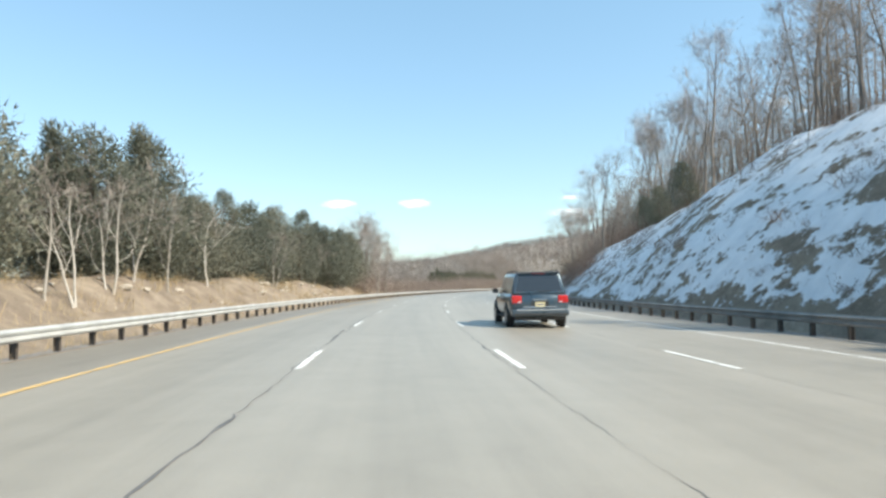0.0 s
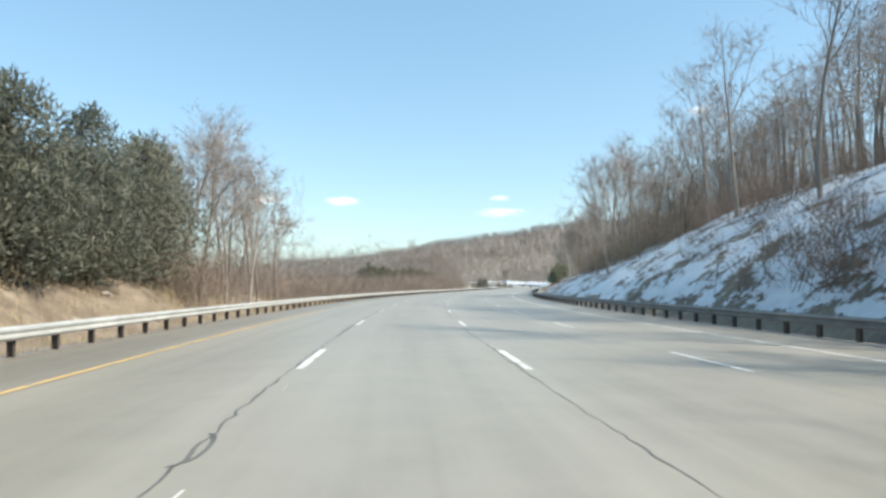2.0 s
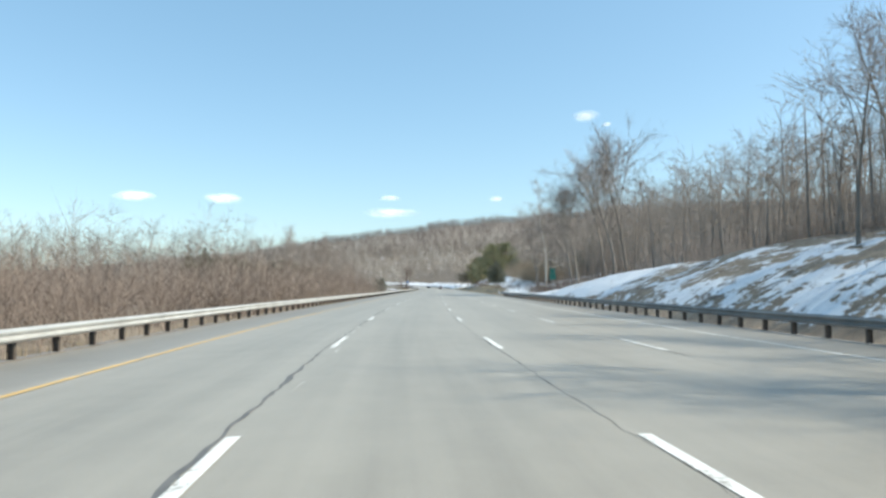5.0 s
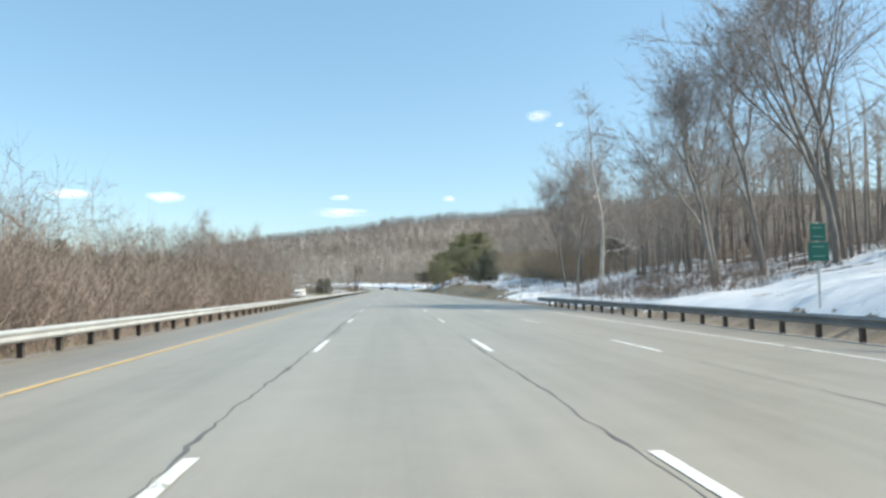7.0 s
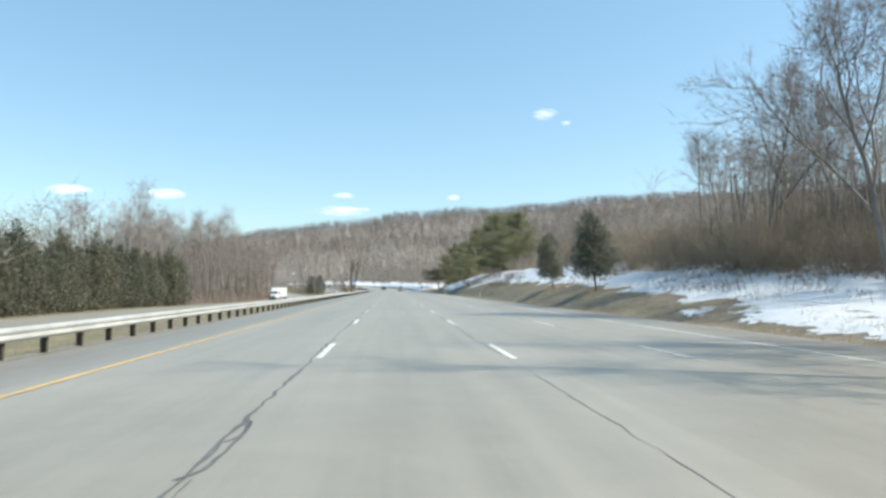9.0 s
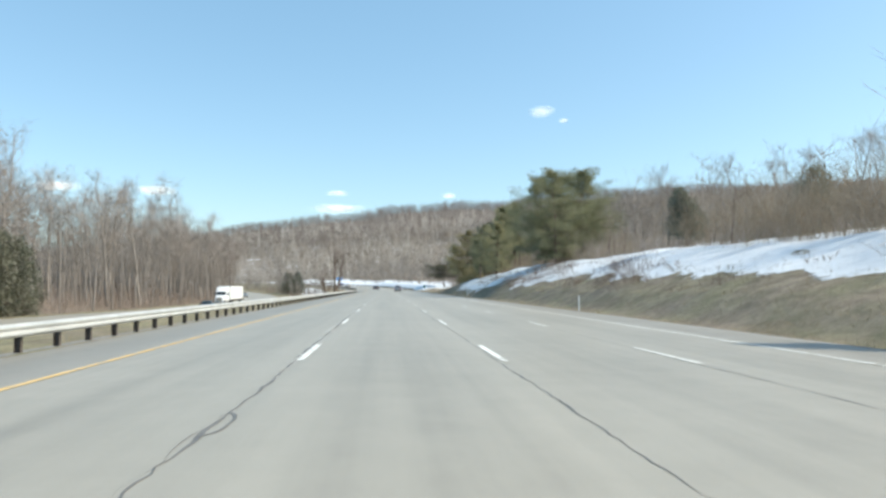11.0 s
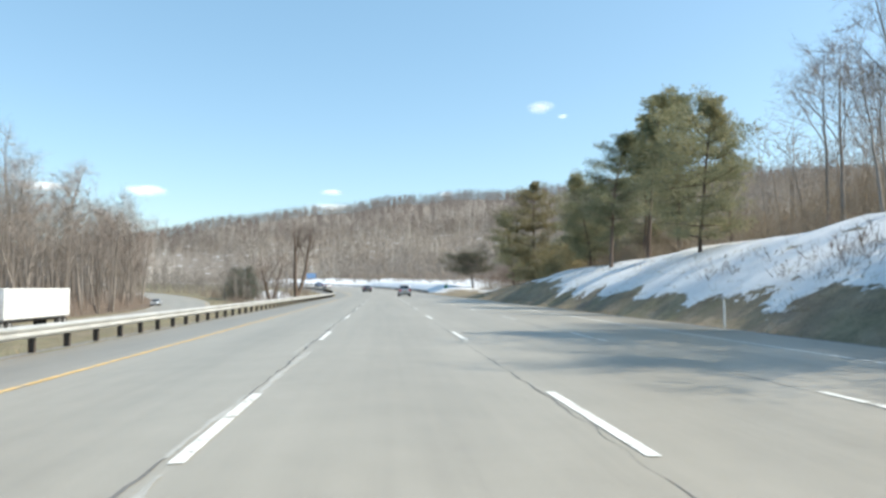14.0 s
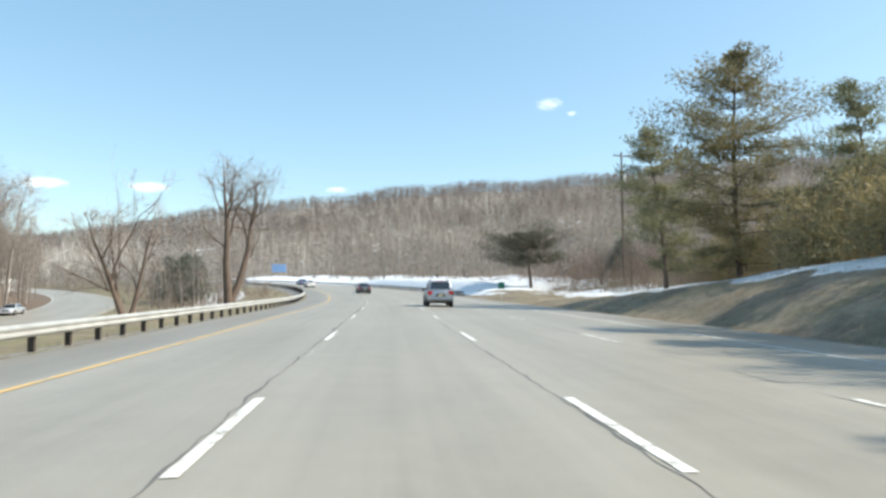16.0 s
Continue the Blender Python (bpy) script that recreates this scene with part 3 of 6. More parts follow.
def opposite():
    ss2 = np.arange(264, 860, 4.0)
    off = np.linspace(-6.2, 6.2, 9)
    S, O = np.meshgrid(ss2, off, indexing="ij")
    U = opp_u(S) + O
    X, Y = spot(S, U)
    Z = land_z(S, opp_u(S)) + OPP_Z - 0.012 * np.abs(O)
    i = np.arange(S.size).reshape(S.shape)
    f = np.stack([i[:-1, :-1], i[:-1, 1:], i[1:, 1:], i[1:, :-1]], -1).reshape(-1, 4)
    ob = new("opposite_road", mesh_of("opposite_road", np.stack([X, Y, Z], -1).reshape(-1, 3), f, ASPHALT, True, {"across": O.ravel(), "along": S.ravel()}, tris=True))
    tagged(ob, "pale grey opposite carriageway beyond the grass median", "road", kind="structure")
    for o, mat in ((-5.6, WHITE_LINE), (5.3, YELLOW_LINE)):
        v, fq = [], []
        for k, s in enumerate(ss2):
            for d in (-0.08, 0.08):
                x, y = spot(s, float(opp_u(s)) + o + d)
                v.append((float(x), float(y), float(land_z(s, opp_u(s))) + OPP_Z - 0.012 * abs(o) + 0.02))
            if k:
                fq.append((2 * k - 2, 2 * k - 1, 2 * k + 1, 2 * k))
        e = new("edge_line", mesh_of("edge_line", v, fq, mat))
        e.parent = ob
    return ob


opposite()


# ---- trees ----
def bent(p, d, length, n, rng, droop=0.0, jit=0.12):
    """A crooked line from p towards d."""
    pts = [np.array(p, float)]
    d = np.array(d, float)
    for i in range(n):
        d = unit(d + rng.normal(0, jit, 3) + (0, 0, droop))
        pts.append(pts[-1] + d * length / n)
    return np.array(pts), d


def at_line(pts, t):
    x = t * (len(pts) - 1)
    i = min(int(x), len(pts) - 2)
    return pts[i] + (pts[i + 1] - pts[i]) * (x - i), unit(pts[i + 1] - pts[i])


def bare_tree(name, label, seed, H, wood, twig, spread=0.3, low=0.3, limbs=9, subs=4, twigs=6, stems=1, narrow=0.0, thick=1.0, fork=0.6, lean=0.05, fine_w=1.0, crook=0.15):
    """A forked trunk, climbing limbs that split twice, and a haze of twigs."""
    rng = np.random.RandomState(seed)
    root = tagged(new(name), label, "tree")
    body, fine = Stems(), Stems()

    def haze(line, n, size):
        tt = rng.uniform(0.0, 1.0, n)
        base = np.array([at_line(line, x)[0] for x in tt])
        dirs = unit(np.array([at_line(line, x)[1] for x in tt]) + rng.normal(0, 0.6, (n, 3)) + (0, 0, 0.1))
        tip = base + dirs * rng.uniform(0.5, 1.15, (n, 1)) * size
        fine.twigs(base, tip, (0.0062 + 0.00034 * H) * fine_w)
        for _ in range(2):
            mid = base + rng.uniform(0.25, 0.9, (n, 1)) * (tip - base)
            fine.twigs(mid, mid + unit(dirs + rng.normal(0, 0.5, (n, 3))) * rng.uniform(0.3, 0.8, (n, 1)) * size, (0.005 + 0.00026 * H) * fine_w)

    def limb_from(p, dq, L, r):
        lp, _ = bent(p, dq, L, 5, rng, 0.08, crook)
        body.limb(lp, np.linspace(1, 0.28, 6) * r, 4)
        many = max(1, int(round(subs * min(1.0, L / (0.15 * H)))))
        for j in range(many):
            x = 0.2 + 0.78 * (j + rng.uniform(0, 1)) / many
            q, dd = at_line(lp, min(x, 1))
            e = unit(dd + rng.normal(0, 0.5, 3) + (0, 0, 0.08))
            sl = L * (0.75 - 0.4 * x) * rng.uniform(0.7, 1.25)
            sp, _ = bent(q, e, sl, 3, rng, 0.06, crook + 0.04)
            body.limb(sp, np.array([0.5, 0.38, 0.26, 0.12]) * max(r * (1.1 - 0.6 * x), 0.02), 3)
            for k in range(2):
                q2, d2 = at_line(sp, rng.uniform(0.3, 0.95))
                tp, _ = bent(q2, unit(d2 + rng.normal(0, 0.45, 3) + (0, 0, 0.1)), sl * rng.uniform(0.4, 0.7), 2, rng, 0.06, 0.16)
                fine.twigs(tp[:-1], tp[1:] + 0.15 * (tp[1:] - tp[:-1]), 0.18 * max(r, 0.03))
                haze(tp, twigs, 0.085 * H)
            haze(sp, twigs, 0.085 * H)

    for st in range(stems):
        az0 = rng.uniform(0, 6.28) if st == 0 else az0 + 2.2 + rng.uniform(-0.3, 0.3)
        tilt = lean if stems == 1 else 0.16 + lean
        h = H * (1 if st == 0 else rng.uniform(0.78, 0.95))
        r0 = h * 0.0085 * thick
        tr, _ = bent((0.14 * st, 0.06 * st, -0.4), (math.cos(az0) * tilt, math.sin(az0) * tilt, 1), h * 0.97, 9, rng, 0.02, 0.055 * (crook / 0.15) ** 0.7)
        body.limb(tr, np.append(np.linspace(1.25, 0.22, 9) * r0, 0.04 * r0), 6)
        nl = max(5, int(limbs / (1 if stems == 1 else 1.4)))
        for k in range(nl):
            t = low + (0.95 - low) * (k + rng.uniform(0, 0.8)) / nl
            p, dt = at_line(tr, t)
            az = az0 + k * 2.4 + rng.uniform(-0.5, 0.5)
            big = rng.rand() < fork and t < 0.75
            out = (0.45 if big else 0.85) * (1 - 0.5 * narrow)
            d = unit(dt * (0.75 if big else 0.5) + np.array((math.cos(az), math.sin(az), 0.25)) * out)
            L = h * (1.02 - t) * (0.8 if big else 0.5) * (spread / 0.3) * rng.uniform(0.75, 1.1) * (1 - 0.35 * narrow)
            limb_from(p, d, max(L, 0.07 * h), r0 * (1.15 - t) * (0.62 if big else 0.36) * rng.uniform(0.85, 1.1))
        haze(tr[-5:], twigs, 0.085 * H)
    part("trunk", body.mesh("trunk", wood, True), None, root)
    part("crown", fine.mesh("crown", twig), None, root, "bare twigs")
    return root


def tuft(fine, rng, c, n, rad, length, width, flat=0.6, lift=0.25):
    """A loose clump of needle sprays about c."""
    p = c + np.clip(rng.normal(0, 0.9, (n, 3)), -1.35, 1.35) * rad * (1, 1, flat)
    d = unit(unit(p - c + (0, 0, 0.01)) * 0.8 + rng.normal(0, 0.5, (n, 3)) + (0, 0, lift))
    a = d * length * rng.uniform(0.6, 1.3, (n, 1))
    s = unit(np.cross(d, rng.normal(0, 1, (n, 3)))) * width * rng.uniform(0.7, 1.3, (n, 1))
    fine.leaves(p, a, s)


def pine(name, label, seed, H, R, low=0.25, whorls=12, per=7, clumps=7, blades=46, leaf=PINE, ragged=0.72, top_flat=0.0, length=0.36, stem=1.0):
    """Layered plates of needles on level limbs."""
    rng = np.random.RandomState(seed)
    root = tagged(new(name), label, "tree")
    body, fine = Stems(), Stems()
    tr, _ = bent((0, 0, -0.4), (rng.normal(0, 0.03), rng.normal(0, 0.03), 1), H * 0.97, 8, rng, 0.02, 0.04)
    r0 = H * 0.0135 * stem
    body.limb(tr, np.append(np.linspace(1.2, 0.3, 8) * r0, 0.05 * r0), 7)
    for w in range(whorls):
        t = low + (0.985 - low) * w / (whorls - 1) + rng.uniform(-0.015, 0.015)
        shape = float(np.interp((t - low) / (1 - low), (0, 0.25, 0.55, 0.8, 1), (0.62, 1.0, 0.9, 0.68, 0.22))) if not top_flat else float(np.interp((t - low) / (1 - low), (0, 0.35, 0.7, 1), (0.8, 1.0, 0.8, 0.4)))
        p, _ = at_line(tr, min(t, 1))
        az0 = rng.uniform(0, 6.28)
        for k in range(per):
            if rng.rand() < ragged * 0.45:
                continue
            az = az0 + k * 6.283 / per + rng.uniform(-0.35, 0.35)
            L = max(0.5, R * shape * rng.uniform(1 - ragged, 1 + ragged * 0.6))
            el = radians(rng.uniform(-6, 20) + (48 * max(0, t - 0.65) / 0.35 if not top_flat else 0))
            d = (math.cos(az) * math.cos(el), math.sin(az) * math.cos(el), math.sin(el))
            lp, _ = bent(p, d, L, 4, rng, 0.03, 0.09)
            body.limb(lp, np.linspace(1, 0.2, 5) * r0 * (0.34 - 0.2 * t), 4)
            nc = max(2, int(round(clumps * (0.45 + 0.55 * L / R))))
            for j in range(nc):
                x = 0.3 + 0.72 * (j + rng.uniform(0, 0.7)) / nc
                q, dq = at_line(lp, min(x, 1.0))
                side = np.cross(dq, (0, 0, 1)) * rng.uniform(-1, 1) * 0.30 * L * (1.05 - 0.5 * x)
                c = q + side + (0, 0, rng.uniform(-0.05, 0.2))
                if abs(np.linalg.norm(side)) > 0.3:
                    body.limb(np.array([q, c]), [r0 * 0.06, r0 * 0.03], 3)
                tuft(fine, rng, c, blades, 0.24 + 0.07 * L, length, length * 0.15, 0.48)
    part("trunk", body.mesh("trunk", BARK_BROWN, True), None, root)
    part("crown", fine.mesh("crown", leaf), None, root, "")
    return root


def cedar(name, label, seed, H, R, low=0.12, n=150, blades=34, leaf=CEDAR, stem=0.02, cone=0.8, length=0.55):
    """A dense upright evergreen with a broken outline."""
    rng = np.random.RandomState(seed)
    root = tagged(new(name), label, "tree")
    body, fine = Stems(), Stems()
    tr, _ = bent((0, 0, -0.4), (rng.normal(0, 0.03), rng.normal(0, 0.03), 1), H * 0.95, 6, rng, 0.02, 0.04)
    r0 = H * stem * 0.6
    body.limb(tr, np.append(np.linspace(1.1, 0.3, 6) * r0, 0.05 * r0), 6)
    lobes = rng.uniform(0.7, 1.2, 12)
    for k in range(n):
        t = low + (1 - low) * rng.beta(1.1, 1.5)
        x = (t - low) / (1 - low)
        az = rng.uniform(0, 6.283)
        wid = R * ((1 - x) ** cone) * (0.5 + 0.5 * min(1, x / 0.18)) * lobes[int((az / 6.283 * 4 + x * 3) * 4) % 12]
        rr = wid * math.sqrt(rng.uniform(0.2, 1.05))
        p, _ = at_line(tr, min(1, t))
        c = p + (math.cos(az) * rr, math.sin(az) * rr, rng.uniform(0.0, 0.1) * rr)
        if rr > 0.5 and k % 3 == 0:
            body.limb(np.array([p - (0, 0, 0.25 * rr), c]), [r0 * 0.2, r0 * 0.06], 3)
        tuft(fine, rng, c, blades, 0.22 + 0.13 * wid, length, length * 0.13, 1.0, 0.5)
    part("trunk", body.mesh("trunk", BARK_BROWN, True), None, root)
    part("crown", fine.mesh("crown", leaf), None, root, "")
    return root


def rest(s, u, turn=0.0, size=1.0, tall=1.0):
    """A pose on the ground beside the road."""
    x, y = spot(s, u)
    return Matrix.LocRotScale((float(x), float(y), float(land_z(s, u)) - 0.05), Euler((0, 0, turn)), (size, size, size * tall))


def plant(kinds, group, places, rng, lo=0.85, hi=1.15):
    """Stand copies of the kinds at the places; the first use of a kind moves the original."""
    for k, (s, u) in enumerate(places):
        src = kinds[rng.randint(len(kinds))]
        m = rest(s, u, rng.uniform(0, 6.28), rng.uniform(lo, hi), rng.uniform(0.92, 1.1))
        if "placed" not in src:
            src["placed"] = 1
            src.matrix_basis = m
            ob = src
        else:
            ob = copy_thing(src, Matrix.Identity(4))
            ob.matrix_basis = m
        ob["group"] = group


def place_one(ob, s, u, turn=0.0, size=1.0):
    ob.matrix_basis = rest(s, u, turn, size)
    ob["placed"] = 1
    return ob


def scatter(rng, n, s0, s1, u0, u1, gap):
    out = []
    for _ in range(n * 12):
        if len(out) >= n:
            break
        s, u = rng.uniform(s0, s1), rng.uniform(u0, u1)
        if abs(u - float(opp_u(s))) < 9:
            continue
        if all((s - a) ** 2 + (u - b) ** 2 > gap * gap for a, b in out):
            out.append((s, u))
    return out


rng = np.random.RandomState(5)
GREY = [bare_tree("bare_tree", "tall leafless grey-brown tree on the wooded bank", 100 + k, h, BARK_GREY, TWIG, sp, lo, li, 4, 5, st)
        for k, (h, sp, lo, li, st) in enumerate([(17, 0.27, 0.42, 9, 1), (15, 0.30, 0.35, 9, 1), (18, 0.24, 0.48, 9, 1), (14, 0.27, 0.38, 10, 2), (16, 0.28, 0.36, 10, 1)])]
SAPLING = [bare_tree("sapling", "slender leafless sapling among dry undergrowth", 130 + k, h, BARK_BROWN, BRUSH, 0.32, 0.12, 6, 2, 3, 1) for k, h in enumerate((5.0, 6.5, 4.0))]

# an added evergreen: its copies stand out of view and only cast shade
EVER_SHADE = cedar("evergreen", "tall dark evergreen added out of view on the bank to cast shade", 211, 13.0, 3.6, 0.10, 260, 34, CEDAR, 0.02, 0.6, 0.4)
# wood on top of the snowy bank
plant(GREY, "bare trees on the bank", [q for q in scatter(rng, 62, 0, 190, 27.5, 52, 2.7) if q[0] > 27 or q[1] > 38], rng)
# added out of view before the start, for their shadows on the road
plant(GREY, "bare trees on the bank", scatter(rng, 24, -42, 12, 36, 50, 2.6), rng)
plant(GREY, "bare trees on the bank", [(154, 23), (157.5, 24.5), (143, 22), (149, 24.5), (120, 24.5), (140, 20.5), (146, 21.5), (110, 23), (98, 22.5), (161, 22.5)], rng, 0.82, 0.98)
plant(GREY, "bare trees on the bank", [(133, 18.5), (127.5, 20.5), (171, 19.5), (178, 24), (165, 25), (186, 21)], rng, 0.58, 0.78)
plant(GREY, "bare trees on the bank", scatter(rng, 9, 78, 102, 26.2, 31, 2.0), rng, 0.9, 1.1)
plant(SAPLING, "saplings on the bank", scatter(rng, 40, 15, 190, 22, 31, 1.8), rng, 0.6, 1.1)
# unseen evergreens beside the start, added to shade bank and road
plant([EVER_SHADE], "dark evergreens on the crest", [(-30, 34), (-22, 33.2), (-13, 35.2), (-6, 34.4), (2, 35.5), (-18, 38), (10, 37)], rng, 0.9, 1.1)
# level wood behind the rail
plant(GREY, "bare trees on the bank", scatter(rng, 5, 272, 300, 31, 40, 3.6), rng, 0.85, 1.1)
plant(GREY, "bare trees on the bank", scatter(rng, 30, 192, 420, 36, 62, 4.2), rng, 0.9, 1.2)
plant(GREY, "bare trees on the bank", scatter(rng, 9, 305, 345, 30, 44, 3.6), rng, 0.55, 0.8)
plant(SAPLING, "saplings on the bank", scatter(rng, 44, 195, 430, 27, 42, 2.0), rng, 0.6, 1.1)
plant(GREY, "bare trees on the bank", scatter(rng, 24, 420, 640, 42, 72, 4.5), rng, 0.75, 1.05)
plant(SAPLING, "saplings on the bank", scatter(rng, 30, 430, 620, 33, 44, 2.5), rng, 0.6, 1.1)
BROAD = [bare_tree("broad_tree", "broad leafless tree standing in snow near the verge", 150 + k, h, BARK_GREY, TWIG, 0.33, 0.25, 13, 6, 8, 1, 0, 1.2, 0.7, 0.08, 1.0, 0.22) for k, h in enumerate((16, 15))]
plant(BROAD, "broad bare trees by the verge", [(294.5, 22), (311, 24.8), (313, 27.5)], rng, 0.95, 1.1)
plant(BROAD, "broad bare trees by the verge", [(331, 29.5), (326, 33)], rng, 0.95, 1.08)
plant(BROAD, "broad bare trees by the verge", [(263, 23), (265.5, 24.5)], rng, 0.92, 1.0)
plant(BROAD, "broad bare trees by the verge", [(257, 28), (260.5, 31), (268, 29.5)], rng, 1.25, 1.45)
# single pale tree by the end of the rail
PALE = bare_tree("sycamore", "tall slender tree with blotched white bark", 161, 22.5, BARK_WHITE, TWIG, 0.19, 0.2, 18, 4, 5, 1, 0.0, 1.05, 0.1, 0.04, 1.0, 0.42)
place_one(PALE, 288.2, 22.4, 0.6)
# left: pale saplings in front of dark evergreens
PALES = [bare_tree("birch", "leafless pale-stemmed tree on the straw bank", 170 + k, h, BARK_PALE, TWIG, 0.42, 0.22, 7, 3, 4, st, 0, 1.2, 0.3, 0.12, 1.0, 0.28) for k, (h, st) in enumerate([(8.0, 2), (7.0, 2), (6.2, 1)])]
plant(PALES, "pale bare trees on the straw bank", [(25.5, -13), (27, -12.6), (30.5, -12.8), (33.5, -13.2), (37, -12.8), (45, -13.4), (61, -13.2), (78, -13.4)], rng, 0.75, 0.95)
EVER = [cedar("evergreen", "dark shaggy evergreen on the straw bank", 200 + k, h, r, 0.10, 250, 34, CEDAR, 0.022, c, 0.36) for k, (h, r, c) in enumerate([(10.2, 3.5, 0.62), (8.8, 3.8, 0.5), (7.8, 3.3, 0.42)])]
plant(EVER, "evergreens on the straw bank", [(14, -16), (19, -18.5), (24, -15.6), (28.5, -18), (33, -15.2), (37, -17.8), (41.5, -15.4), (73.5, -17.2),
      (77, -15), (81, -17), (85, -15.2), (89, -17), (93, -15.8), (22, -21.5), (31, -21.5), (40, -21.5), (76, -20.5), (84, -20), (97, -17), (99.5, -14.6), (96, -13.8), (91, -13.6), (86, -13.8)], rng, 0.8, 1.0)
plant(EVER, "evergreens on the straw bank", [(44, -17.6), (47.5, -15.4), (51, -17), (54.5, -15.2), (57, -18), (49, -21.5), (60, -15.6), (63, -17.8), (66, -15.2), (69.5, -17), (61, -21), (68, -21)], rng, 0.68, 0.84)
SPIRE = cedar("evergreen", "tall dark evergreen with a narrow spire on the straw bank", 207, 10.2, 2.3, 0.08, 240, 34, CEDAR, 0.022, 0.95, 0.34)
place_one(SPIRE, 41, -15.6, 0.4)
plant([SPIRE], "evergreens on the straw bank", [(31.5, -15.2), (87, -15.2)], rng, 0.82, 1.0)
LANKY = [bare_tree("bare_tree", "lanky leafless tree with slanting forked limbs", 180 + k, h, BARK_GREY, TWIG, 0.3, 0.3, 8, 4, 6, 1, 0, 1.1, 0.75, 0.14) for k, h in enumerate((11.5, 10.2, 9.2))]
plant(LANKY, "lanky bare trees above the brush", [(107, -12.6), (109, -13.6), (111, -12.2), (112.5, -14.4), (114, -12.8), (115.5, -15.2), (117, -13.2), (119, -14.6), (120.5, -12.6), (122, -15.6), (123.5, -13.6), (122.5, -16.5), (110, -17.5), (116, -18.5), (103.5, -13.2), (105.5, -15.4), (101.5, -12.4), (107.5, -15.8)], rng, 0.92, 1.15)
plant(SAPLING, "saplings in the brush", [(126, -14.5), (112, -12), (160, -16), (175, -15), (190, -19), (210, -17), (228, -20), (245, -16)], rng, 0.8, 1.1)
# evergreen row beyond the opposite carriageway
HEDGE_LEAF = needles("hedge_foliage", (0.085, 0.093, 0.068), (0.14, 0.145, 0.10), (0.22, 0.20, 0.145))
HEDGE = [cedar("hedge_evergreen", "dense dark green evergreen in a long row", 230 + k, h, 3.0, 0.03, 120, 22, HEDGE_LEAF, 0.015, 0.5, 0.65) for k, h in enumerate((12.4, 11.2))]
plant(HEDGE, "row of evergreens beyond the median", [(288 + 3.1 * k, -46 + rng.uniform(-0.8, 0.8)) for k in range(47)], rng, 0.82, 1.0)
# wood beyond the opposite carriageway
plant(GREY, "bare wood beyond the median", scatter(rng, 34, 436, 575, -84, -46, 4.0), rng, 1.25, 1.6)
for n_, a_, b_, w_, lo_, hi_ in ((10, 562, 594, 28, 1.3, 1.6), (22, 596, 622, 20, 1.2, 1.45), (15, 620, 642, 18, 0.85, 1.05), (13, 642, 668, 16, 0.6, 0.8)):
    plant(GREY, "bare wood beyond the median", [(s, float(opp_u(s)) - d) for s, d in scatter(rng, n_, a_, b_, 8.5, w_, 2.4)], rng, lo_, hi_)
LARCH = [bare_tree("larch", "tall narrow leafless larch at the edge of the wood", 250 + k, 28, BARK_GREY, TWIG, 0.2, 0.25, 22, 4, 5, 1, 0.85, 1, 0.1) for k in range(2)]
plant(LARCH, "larches beyond the median", [(545, -70), (540, -63), (532, -66), (524, -62), (551, -66), (515, -68), (456, -62), (462, -66), (448, -64), (505, -63), (536, -58), (528, -57), (556, -60), (561, -63), (551, -59)], rng, 0.9, 1.15)
plant(SAPLING, "saplings beyond the median", scatter(rng, 24, 440, 520, -52, -44, 2.2), rng, 0.7, 1.1)
# median trees near the bend
MED = bare_tree("median_tree", "spreading leafless tree with dark crooked limbs", 275, 8.2, BARK_BROWN, TWIG, 0.42, 0.2, 10, 5, 6, 3, 0, 2.6, 0.4, 0.22, 1.0, 0.22)
place_one(MED, 539.5, -16.6, 1.0)
BIG = bare_tree("median_tree", "tall forked leafless tree beside the median rail", 272, 16, BARK_BROWN, TWIG, 0.3, 0.36, 12, 5, 7, 2, 0, 2.8, 0.6, 0.04, 1.0, 0.24)
place_one(BIG, 567, -15.4, 2.0)
plant(SAPLING, "saplings on the median", [(560, -19), (567, -19), (572, -16), (578, -20), (550, -21), (585, -17)], rng, 0.8, 1.2)

# pines on the bank
PINES = [pine("pine", "big green white pine with layered boughs", 300 + k, h, r, lo, 13, 7, 8, 58, PINE, 0.6, 0.0, 0.27) for k, (h, r, lo) in enumerate([(15.5, 6.3, 0.10), (13, 5.2, 0.14), (17.0, 4.8, 0.28)])]
place_one(PINES[0], 442.5, 25.8, 0.4, 0.92)
place_one(PINES[1], 447, 25.2, 1.4, 1.08)
place_one(PINES[2], 500, 30.5, 2.4, 1.05)
plant([PINES[0], PINES[1]], "white pines on the bank", [(446, 30), (449, 33), (451.5, 28.5)], rng, 0.8, 0.95)
plant([PINES[1]], "white pines on the bank", [(479, 22.4), (513.5, 25.2)], rng, 0.76, 0.82)
plant([PINES[2]], "white pines on the bank", [(495, 21.4)], rng, 0.74, 0.78)
plant([PINES[0]], "white pines on the bank", [(509, 31)], rng, 0.9, 0.98)
plant(GREY, "bare trees on the bank", [(466, 28.5), (470.5, 30.5), (474, 33), (461, 29.5), (457, 29), (463.5, 32), (455, 27)], rng, 0.72, 0.92)
plant(GREY, "bare trees on the bank", [(468, 28), (472.5, 28.6), (464.5, 29.5), (476, 30)], rng, 0.82, 0.92)
TOPPED = pine("pine", "tall pine with its needles gathered at the top", 310, 17.5, 4.3, 0.56, 9, 7, 8, 52)
place_one(TOPPED, 487, 29, 0.3, 0.62)
plant([TOPPED], "topped pines on the bank", [(495.5, 25.2), (506, 29)], rng, 0.82, 0.9)
